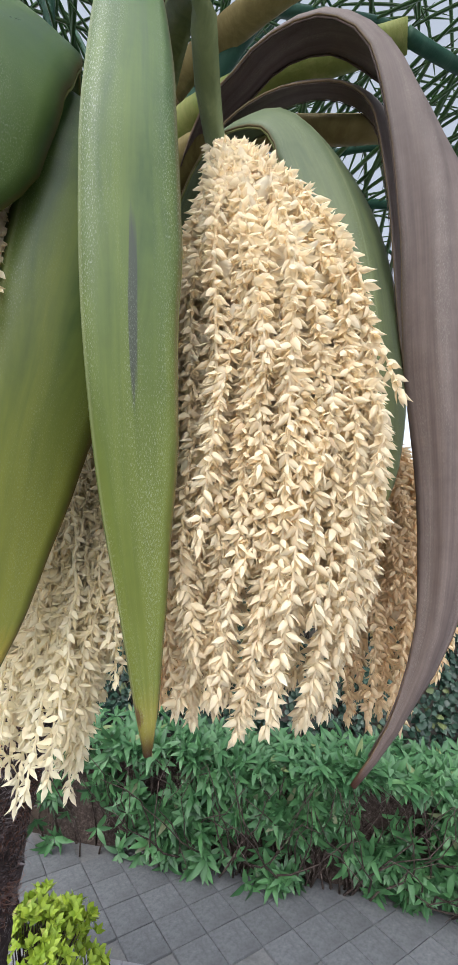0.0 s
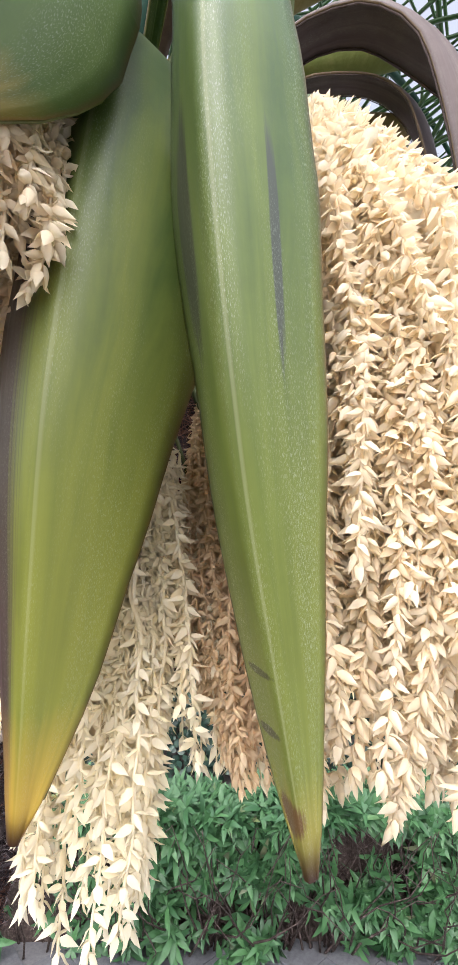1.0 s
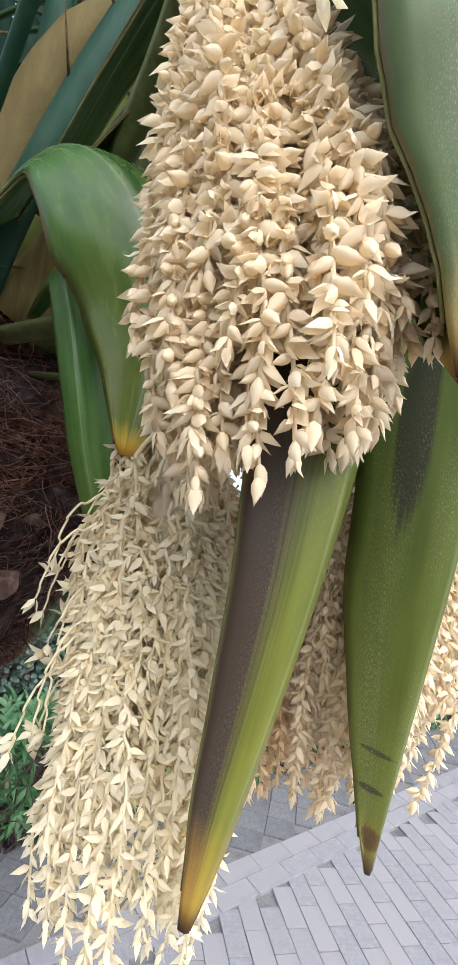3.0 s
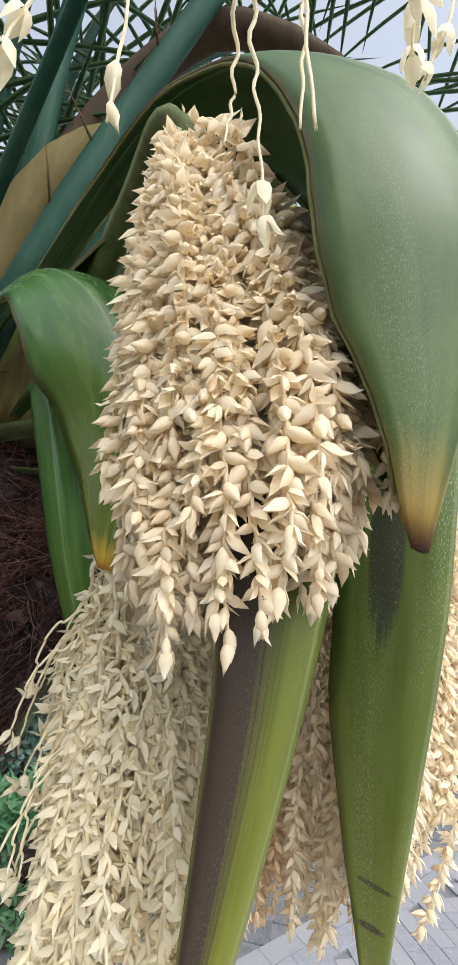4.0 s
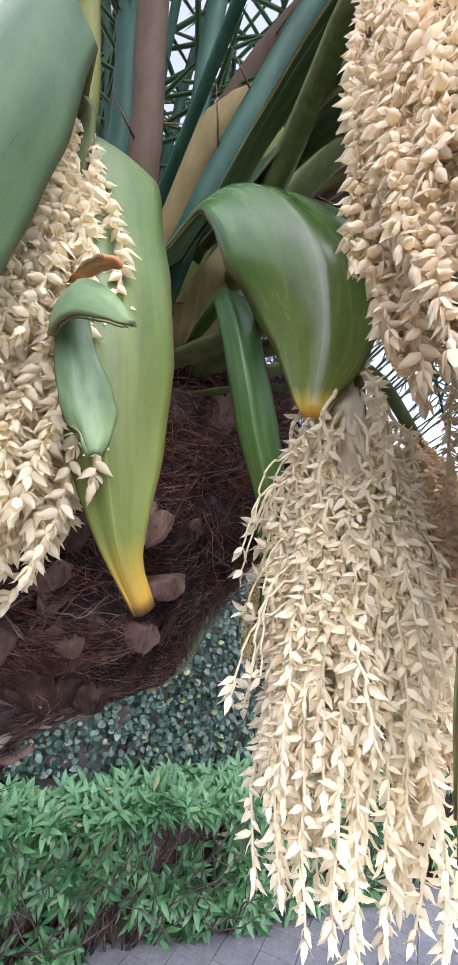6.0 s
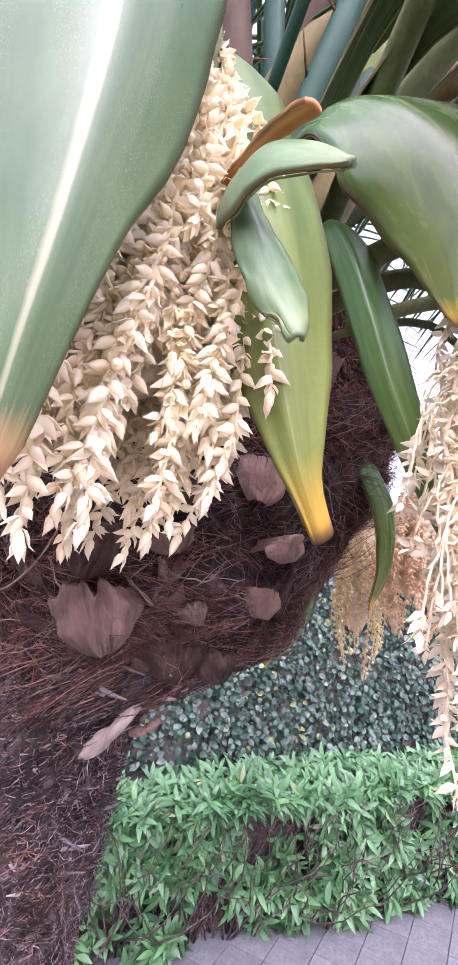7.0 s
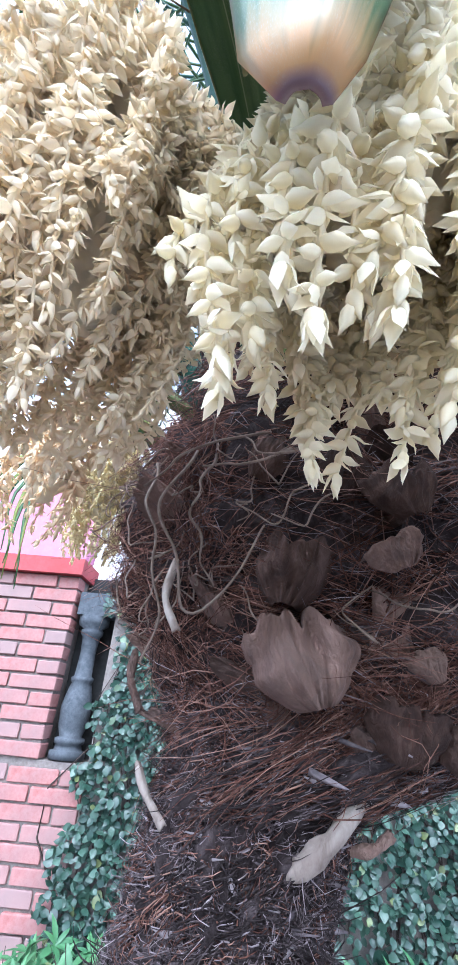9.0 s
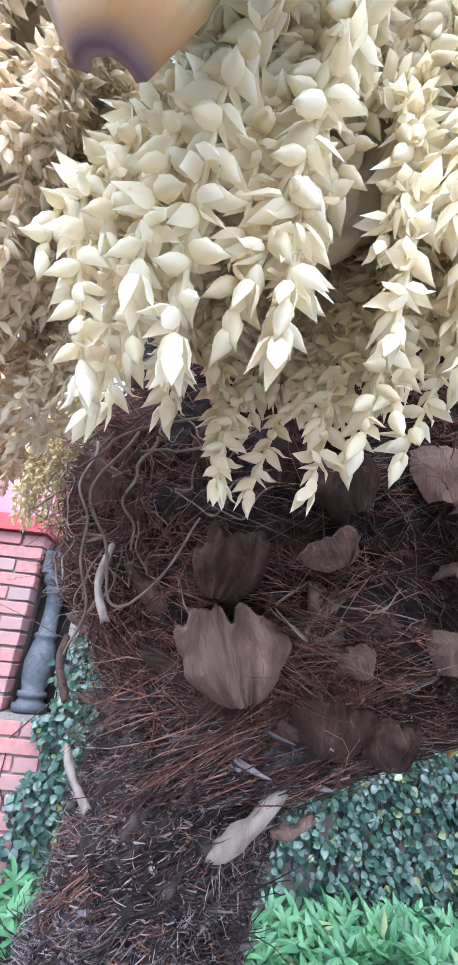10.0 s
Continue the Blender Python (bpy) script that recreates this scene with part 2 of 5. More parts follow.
PETIOLE_OLIVE = bark_mat("petiole_olive", (0.110, 0.140, 0.034), (0.205, 0.240, 0.065), (0.330, 0.320, 0.120), 24, (1, 1, 0.15), 0.5, 0.002)
PETIOLE_BROWN = bark_mat("petiole_brown", (0.06, 0.04, 0.028), (0.13, 0.09, 0.06), (0.21, 0.16, 0.11), 24, (1, 1, 0.15), 0.7, 0.002)
THORN = bark_mat("thorn", (0.10, 0.06, 0.03), (0.20, 0.13, 0.07), (0.32, 0.24, 0.14), 90)
LEAFLET = leaf_mat("leaflet", (0.040, 0.095, 0.030), (0.075, 0.155, 0.055), (0.30, 0.26, 0.10), 0.4)
HEDGE = leaf_mat("hedge_leaf", (0.032, 0.094, 0.036), (0.090, 0.215, 0.080), (0.13, 0.15, 0.08), 0.36, 0.02)
HEDGE_TOP = leaf_mat("hedge_young_leaf", (0.042, 0.120, 0.048), (0.090, 0.205, 0.082), (0.16, 0.2, 0.08), 0.42, 0.02)
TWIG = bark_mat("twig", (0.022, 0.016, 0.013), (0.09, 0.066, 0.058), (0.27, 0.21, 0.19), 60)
IVY = leaf_mat("ivy_leaf", (0.012, 0.034, 0.024), (0.062, 0.112, 0.078), (0.15, 0.18, 0.075), 0.28, 0.04)
LIME = leaf_mat("lime_leaf", (0.20, 0.30, 0.025), (0.36, 0.46, 0.05), (0.4, 0.4, 0.1), 0.45, 0.03)
SOIL = stone_mat("soil", (0.02, 0.015, 0.011), (0.07, 0.052, 0.04), 26, 0.95, 0.0, (0.02, 0.016, 0.012), 0.01)
BRICK = stone_mat("brick", (0.33, 0.125, 0.115), (0.47, 0.235, 0.215), 34, 0.88, 0.35, (0.20, 0.155, 0.15), 0.002, (0.38, 0.27, 0.255))
MORTAR = stone_mat("mortar", (0.16, 0.135, 0.12), (0.27, 0.235, 0.215), 60, 0.95, 0.0, (0.08, 0.07, 0.065), 0.003)
SLATE = stone_mat("dark_slab", (0.105, 0.108, 0.116), (0.20, 0.205, 0.216), 55, 0.75, 0.2, (0.075, 0.076, 0.082), 0.0015)
PAVER = stone_mat("paver", (0.20, 0.20, 0.215), (0.29, 0.29, 0.31), 60, 0.7, 0.15, (0.17, 0.168, 0.175), 0.0012, (0.30, 0.295, 0.31))
JOINT = stone_mat("joint_sand", (0.14, 0.14, 0.145), (0.20, 0.198, 0.20), 80, 0.95, 0.0)
CONCRETE = stone_mat("dark_concrete", (0.045, 0.052, 0.062), (0.115, 0.125, 0.14), 40, 0.7, 0.1, (0.03, 0.035, 0.04))
PINK = stone_mat("pink_plaster", (0.55, 0.19, 0.32), (0.62, 0.25, 0.38), 20, 0.85, 0.0, (0.45, 0.18, 0.27))
RED_PAINT = stone_mat("red_plaster", (0.36, 0.055, 0.06), (0.44, 0.085, 0.085), 30, 0.7, 0.0, (0.2, 0.05, 0.05))
WHITE = stone_mat("white_plaster", (0.72, 0.74, 0.78), (0.8, 0.81, 0.84), 12, 0.8, 0.0, (0.62, 0.64, 0.68))
# near black: the shade behind the baluster, put into the wall's colour
DARK = stone_mat("inner_wall_painted_shade", (0.02, 0.02, 0.02), (0.04, 0.04, 0.04), 20, 0.9, 0.0)


# ---------------------------------------------------------------- building blocks
rng = np.random.default_rng(7)


def mesh_of(name, verts, faces, material, smooth=True):
    me = bpy.data.meshes.new(name)
    me.from_pydata([tuple(map(float, v)) for v in verts] if not isinstance(verts, np.ndarray) else verts.tolist(), [], faces)
    me.materials.append(material)
    if smooth:
        me.polygons.foreach_set("use_smooth", [True] * len(me.polygons))
    me.update()
    return me


def put(name, verts, faces, material, parent=None, label="", smooth=True):
    """One mesh object, under a thing or part if one is given."""
    ob = new(name, mesh_of(name, verts, faces, material, smooth))
    if parent:
        ob.parent = parent
    if label:
        ob["label"] = label
    return ob


def curve_points(ctrl, n):
    """A smooth line of n points through the control points."""
    p = np.array(ctrl, float)
    if len(p) == 2:
        return p[0] + np.linspace(0, 1, n)[:, None] * (p[1] - p[0])
    seg = np.r_[0, np.cumsum(np.linalg.norm(np.diff(p, axis=0), axis=1))]
    q = np.vstack([2 * p[0] - p[1], p, 2 * p[-1] - p[-2]])
    out = []
    for s in np.linspace(0, seg[-1], n):
        i = min(np.searchsorted(seg, s, side="right") - 1, len(p) - 2)
        t = (s - seg[i]) / (seg[i + 1] - seg[i])
        a, b, c, d = q[i : i + 4]
        out.append(0.5 * (2 * b + (c - a) * t + (2 * a - 5 * b + 4 * c - d) * t**2 + (3 * b - a - 3 * c + d) * t**3))
    return np.array(out)


def unit(v):
    v = np.asarray(v, float)
    return v / (np.linalg.norm(v, axis=-1, keepdims=True) + 1e-12)


def tube(path, radii, sides=6, flat=1.0, up=(0.3, 0.2, 1.0)):
    """A closed tube along a path; flat squeezes it across the up direction."""
    path = np.asarray(path, float)
    n = len(path)
    r = np.interp(np.linspace(0, 1, n), np.linspace(0, 1, len(radii)), radii) if np.ndim(radii) else np.full(n, radii)
    tan = unit(np.gradient(path, axis=0))
    side = unit(np.cross(tan, np.broadcast_to(up, tan.shape)))
    over = np.cross(side, tan)
    a = np.arange(sides) * 2 * np.pi / sides
    ring = np.cos(a)[None, :, None] * side[:, None] + flat * np.sin(a)[None, :, None] * over[:, None]
    verts = (path[:, None] + r[:, None, None] * ring).reshape(-1, 3)
    faces = [(i * sides + j, i * sides + (j + 1) % sides, (i + 1) * sides + (j + 1) % sides, (i + 1) * sides + j) for i in range(n - 1) for j in range(sides)]
    faces += [tuple(range(sides))[::-1], tuple(range((n - 1) * sides, n * sides))]
    return verts, faces


class Heap:
    """Collects pieces of one mesh."""

    def __init__(self):
        self.v, self.f, self.count = [], [], 0

    def add(self, verts, faces):
        self.v.append(np.asarray(verts, float))
        self.f.extend([tuple(i + self.count for i in face) for face in faces])
        self.count += len(verts)

    def add_many(self, verts, faces):
        """verts: copies x points x 3, all with the same faces."""
        k, n, _ = verts.shape
        f = np.asarray(faces)
        self.v.append(verts.reshape(-1, 3))
        self.f.extend((f[None] + self.count + n * np.arange(k)[:, None, None]).reshape(-1, f.shape[1]).tolist())
        self.count += k * n

    def done(self, name, material, parent=None, label="", smooth=True):
        return put(name, np.concatenate(self.v), self.f, material, parent, label, smooth)


def frames_for(direction, spin):
    """Turns (copies x 3 x 3) whose z runs along the directions, spun round it."""
    z = unit(direction)
    ref = np.where(np.abs(z[:, 2:3]) > 0.9, [[1.0, 0, 0]], [[0, 0, 1.0]])
    x = unit(np.cross(ref, z))
    y = np.cross(z, x)
    c, s = np.cos(spin)[:, None], np.sin(spin)[:, None]
    return np.stack([c * x + s * y, c * y - s * x, z], -1)


def box(size, bevel=0.0):
    bm = bmesh.new()
    bmesh.ops.create_cube(bm, size=1)
    bmesh.ops.scale(bm, vec=size, verts=bm.verts)
    if bevel:
        bmesh.ops.bevel(bm, geom=bm.edges[:], offset=bevel, segments=1, affect="EDGES")
    v = np.array([x.co[:] for x in bm.verts])
    for i, x in enumerate(bm.verts):
        x.index = i
    f = [tuple(x.index for x in face.verts) for face in bm.faces]
    bm.free()
    return v, f


def thing(name, at, label, category, group="", kind=""):
    ob = new(name)
    ob.location = at
    ob.empty_display_size = 0.02
    return tagged(ob, label, category, group, kind)


def under(parent, ob):
    """Keeps a mesh made in world places where it is, under a parent Empty."""
    ob.parent = parent
    ob.matrix_parent_inverse = Matrix.Translation(parent.location).inverted()
    return ob


# ---------------------------------------------------------------- ground and walls
def slab(name, x0, x1, y0, y1, z0, z1, material, label, kind="structure", category=""):
    v, f = box((x1 - x0, y1 - y0, z1 - z0))
    ob = put(name, v, f, material, smooth=False)
    ob.location = ((x0 + x1) / 2, (y0 + y1) / 2, (z0 + z1) / 2)
    return tagged(ob, label, category or name.split("_")[0], kind=kind)


def ground_sheet():
    n = 60
    xs = np.sign(np.linspace(-1, 1, n)) * np.abs(np.linspace(-1, 1, n)) ** 3 * 300
    v = np.array([(x, y, -0.06) for y in xs for x in xs])
    f = [(j * n + i, j * n + i + 1, (j + 1) * n + i + 1, (j + 1) * n + i) for j in range(n - 1) for i in range(n - 1)]
    tagged(put("ground", v, f, SOIL), "bare dark soil under paving and planting", "ground", kind="structure")


ground_sheet()
PAVING = slab("pavement", -0.25, 6.0, -3.0, 1.845, -0.058, -0.012, JOINT, "grey block paving laid in slanted rows", category="pavement")
STRIP = slab("footpath", -2.6, 6.0, 1.848, 2.42, -0.056, -0.010, JOINT, "dark grey slab strip beside the hedge", category="footpath")
BED = slab("planting_bed", -2.6, -0.26, -1.2, 1.83, -0.055, -0.004, SOIL, "dark soil planting bed round the palm", category="soil")

# wall behind the hedge, brick pier with a parapet opening beside it
WALL = slab("wall_back", -1.28, 7.0, 2.86, 3.05, -0.05, 1.80, MORTAR, "rendered garden wall hidden under creeping fig", category="wall")
# dark sheet that paints the shade seen through the baluster opening
INNER = slab("wall_inner", -1.90, -0.9, 3.05, 3.15, -0.05, 1.98, DARK, "wall behind the baluster opening, its shade painted as near black", category="wall")
PIER = slab("wall_pier", -3.2, -1.288, 2.862, 3.04, -0.05, 1.05, MORTAR, "weathered red brick pier with grey mortar", category="wall")
PIER_UP = slab("wall_pier_upper", -3.2, -1.528, 2.862, 3.04, 1.05, 1.94, MORTAR, "upper red brick pier with grey mortar", category="wall")
slab("coping", -3.3, -1.50, 2.80, 3.1, 1.94, 2.03, RED_PAINT, "dark red painted coping on the brick pier", category="coping")
slab("parapet_rail", -1.50, -0.75, 2.87, 3.02, 1.74, 1.86, CONCRETE, "dark concrete rail over the baluster", category="rail")
slab("wall_pink", -6.0, -1.75, 3.5, 3.7, -0.05, 2.75, PINK, "pink plastered house wall behind the pier", category="wall")
slab("wall_white", -4.5, -0.9, 4.6, 4.8, -0.05, 4.4, WHITE, "white house wall far behind the pier", category="wall")


def baluster(at, height):
    prof = [(0.00, 0.088), (0.05, 0.088), (0.055, 0.07), (0.09, 0.062), (0.10, 0.074), (0.13, 0.074), (0.14, 0.055), (0.22, 0.072), (0.34, 0.078),
            (0.46, 0.060), (0.50, 0.050), (0.515, 0.058), (0.54, 0.058), (0.55, 0.045), (0.72, 0.040), (0.84, 0.047), (0.86, 0.060), (0.89, 0.060), (0.90, 0.05), (0.93, 0.082), (1.0, 0.085)]
    n = 20
    v = np.array([(r * math.cos(a), r * math.sin(a), z * height) for z, r in prof for a in np.arange(n) * 2 * math.pi / n])
    f = [(i * n + j, i * n + (j + 1) % n, (i + 1) * n + (j + 1) % n, (i + 1) * n + j) for i in range(len(prof) - 1) for j in range(n)]
    f += [tuple(range(n))[::-1], tuple(range((len(prof) - 1) * n, len(prof) * n))]
    ob = put("baluster", v, f, CONCRETE)
    ob.location = at
    return tagged(ob, "dark grey cast concrete baluster on the brick ledge", "baluster", "balusters on the ledge")


baluster((-1.415, 2.94, 1.056), 0.685)

# ---------------------------------------------------------------- palm trunk
palm = thing("palm_tree", (-0.60, 0.80, 0.0), "short date palm with shaggy brown trunk and cut leaf bases", "palm")


def trunk_axis(z):
    """Centre and radius of the trunk at a height."""
    zs = [0.0, 0.5, 1.0, 1.15, 1.22, 1.28, 1.305, 1.34, 1.39, 1.44, 1.52, 1.60, 1.70]
    x = np.interp(z, zs, [-0.70, -0.69, -0.652, -0.620, -0.606, -0.592, -0.555, -0.506, -0.506, -0.508, -0.482, -0.455, -0.445])
    y = np.interp(z, zs, [0.81, 0.81, 0.805, 0.80, 0.80, 0.803, 0.808, 0.817, 0.832, 0.842, 0.848, 0.85, 0.85])
    r = np.interp(z, zs, [0.110, 0.090, 0.078, 0.076, 0.075, 0.080, 0.100, 0.128, 0.154, 0.182, 0.212, 0.222, 0.205])
    return x, y, r


def trunk_point(z, a, extra=0.0):
    """A point on the trunk; the crown is wider across than it is deep."""
    x, y, r = trunk_axis(z)
    p = Vector((math.cos(a) * 3.4, math.sin(a) * 3.4, z * 19))
    extra += min(1.0, max(0.0, (z - 1.27) / 0.06)) * (0.016 * noise.noise(p) + 0.010 * noise.noise(p * 2.3) - 0.004)
    wide = np.interp(z, [1.28, 1.305, 1.34, 1.39, 1.44, 1.52, 1.60], [0.96, 1.05, 1.18, 1.19, 1.24, 1.22, 1.20])
    return np.array([x + (r + extra) * wide * math.cos(a), y + (r + extra) * math.sin(a), z])


def build_trunk():
    nz, na = 150, 90
    v = []
    for z in np.linspace(-0.03, 1.72, nz):
        x, y, r = trunk_axis(z)
        for a in np.arange(na) * 2 * math.pi / na:
            p = Vector((math.cos(a) * 5, math.sin(a) * 5, z * 55))
            d = 0.010 * noise.fractal(p, 0.8, 2.1, 5) + 0.009 * abs(noise.noise(p * 2.3)) + 0.006 * noise.noise(p * 5.1)
            v.append(trunk_point(z, a, d))
    f = [(i * na + j, i * na + (j + 1) % na, (i + 1) * na + (j + 1) % na, (i + 1) * na + j) for i in range(nz - 1) for j in range(na)]
    f.append(tuple(range((nz - 1) * na, nz * na)))
    under(palm, put("trunk", v, f, BARK, None, "dark brown fibrous trunk, greyer towards the ground"))


build_trunk()


def fibres(name, count, z0, z1, material, length, lift, seed, label, tuft=26, thick=0.00055, spread=0.22, segs=4, bend=0.6):
    """Loose fibres in combed tufts that sweep over the trunk."""
    g = np.random.default_rng(seed)
    heap = Heap()
    for _ in range(count // tuft):
        z, a = g.uniform(z0, z1), g.uniform(0.9, 2.1) * math.pi
        sweep = unit(np.array([g.choice([-1.0, 1.0]) * g.uniform(0.3, 1.0), g.normal(-0.15, 0.55)]))
        L0, out0, bend0 = length * g.uniform(0.6, 1.4), lift * g.uniform(0.0, 1.0) ** 2, g.normal(0, bend)
        for _ in range(tuft):
            zz, aa = z + g.normal(0, 0.012), a + g.normal(0, 0.10)
            d = sweep + g.normal(0, spread, 2)
            L, o2, turn = L0 * g.uniform(0.5, 1.2), out0 * g.uniform(0.3, 1.4), bend0 + g.normal(0, 0.5)
            pts, pa, pz, head = [], aa, zz, math.atan2(d[1], d[0])
            for i in range(segs + 1):
                t = i / segs
                pts.append(trunk_point(pz, pa, 0.003 + o2 * L * t + 0.004 * math.sin(t * 5 + zz * 900)))
                pa += math.cos(head) * L / segs / trunk_axis(pz)[2]
                pz = min(max(pz + math.sin(head) * L / segs, 0.02), 1.80)
                head += turn / segs + g.normal(0, 0.18)
            heap.add(*tube(pts, [thick * g.uniform(0.7, 1.6), thick * 0.35], 3))
    under(palm, heap.done(name, material, None, label))["kind"] = "stuff"


fibres("fibre_mat", 9000, 1.31, 1.78, FIBRE, 0.060, 0.5, 11, "matted reddish brown trunk fibre", 30, 0.00048, 0.28)
fibres("dark_fibre", 2400, 1.33, 1.78, BARK, 0.05, 0.6, 16, "dark brown combed fibre", 18, 0.0006, 0.35)
fibres("loose_fibre", 1600, 1.33, 1.72, FIBRE, 0.06, 1.3, 12, "loose brown fibres", 10, 0.00040, 0.4, 6, 1.2)
fibres("pale_fibre", 1500, 1.34, 1.74, FIBRE_GREY, 0.05, 0.6, 17, "pale dry fibre", 12, 0.00042)
fibres("grey_fibre", 11000, 0.90, 1.36, FIBRE_GREY, 0.015, 0.9, 13, "short weathered grey-brown fibre", 22, 0.00042, 0.45, 3, 1.2)
fibres("bark_fibre", 4200, 0.90, 1.36, FIBRE, 0.018, 0.8, 14, "short dark brown fibre", 20, 0.00048, 0.45, 4, 1.2)
fibres("shaggy_fibre", 2600, 0.95, 1.34, BARK, 0.030, 0.9, 18, "longer dark shaggy fibre", 20, 0.0006, 0.35, 4, 0.9)


def flakes(count, z0, z1, seed):
    """Torn grey flakes of old leaf sheath on the lower trunk."""
    g = np.random.default_rng(seed)
    heap = Heap()
    for _ in range(count):
        z, a = g.uniform(z0, z1), g.uniform(0.9, 2.1) * math.pi
        x, y, r = trunk_axis(z)
        n = np.array([math.cos(a), math.sin(a), 0])
        t = np.array([-math.sin(a), math.cos(a), 0])
        way = unit(t * g.choice([-1, 1]) + np.array([0, 0, g.normal(0, 0.5)]) + 0.35 * n * g.uniform(0, 1.5))
        p = np.array([x, y, z]) + n * (r - 0.002)
        L, w = g.uniform(0.008, 0.028), g.uniform(0.0008, 0.0032)
        pts = [p, p + way * L * 0.5 + n * 0.003, p + way * L + n * g.uniform(-0.002, 0.006)]
        heap.add(*tube(pts, [w, w * 0.8, w * 0.2], 5, 0.3, n))
    under(palm, heap.done("flaking_bark", BARK_GREY, None, "torn grey-brown bark flakes"))["kind"] = "stuff"


flakes(420, 0.85, 1.34, 15)


def leaf_base(at, out, width, length, seed, tilt=25, material=BOOT, thick=0.34):
    """The broken stub of an old leaf stalk: a broad ribbed block with a keel below, split and ragged at its end."""
    g = np.random.default_rng(seed)
    o = unit(np.array([out[0], out[1], 0.0]))
    side = np.array([-o[1], o[0], 0])
    fwd = o * math.cos(radians(tilt)) + np.array([0, 0, math.sin(radians(tilt))])
    up = np.cross(side, fwd)
    up = up if up[2] > 0 else -up
    roll = g.normal(0, 0.3)
    side, up = side * math.cos(roll) + up * math.sin(roll), up * math.cos(roll) - side * math.sin(roll)
    na, nr = 34, 12
    v, slant, notch = [], g.normal(0, 0.35), g.uniform(0.5, 2.6)
    for i in range(nr):
        t = i / (nr - 1)
        w = width * 0.5 * (1.05 - 0.25 * t) * (1.0 if i < nr - 1 else 0.9)
        for k_ in range(na):
            a = k_ * 2 * math.pi / na
            ca, sa = math.cos(a), math.sin(a)
            x = math.copysign(abs(ca) ** 0.75, ca) * w
            z = math.copysign(abs(sa) ** 0.8, sa) * w * (thick * 1.7 if sa < 0 else thick)
            rib = 0.10 * noise.noise(Vector((a * 5.0, t * 0.7, seed))) + 0.07 * noise.noise(Vector((a * 14.0, t * 1.5, seed)))
            n1 = noise.noise(Vector((x * 60, t * 2.5, seed + z * 60)))
            n2 = noise.noise(Vector((x * 220, t * 9, seed + z * 220)))
            r = 1 + 0.24 * n1 + 0.10 * n2 + rib - 0.16 * math.exp(-((a - notch) / 0.16) ** 2) * (0.4 + t)
            y = -0.022 + (length + 0.022) * t + (0.75 * length * n1 + 0.35 * length * n2 + slant * x) * t * t
            v.append(np.array(at) + side * x * r + up * (z * r + 0.12 * width * t) + fwd * y)
    c = np.mean(v[-na:], axis=0) - fwd * 0.10 * length
    for share in (0.72, 0.38):
        v += [c + (p - c) * share + fwd * 0.22 * length * noise.noise(Vector(p * 160)) for p in v[(nr - 1) * na:nr * na]]
    v.append(c)
    rows = nr + 2
    f = [(i * na + j, i * na + (j + 1) % na, (i + 1) * na + (j + 1) % na, (i + 1) * na + j) for i in range(rows - 1) for j in range(na)]
    f += [((rows - 1) * na + j, (rows - 1) * na + (j + 1) % na, rows * na) for j in range(na)]
    return under(palm, put("leaf_base", v, f, material, None, "", False))


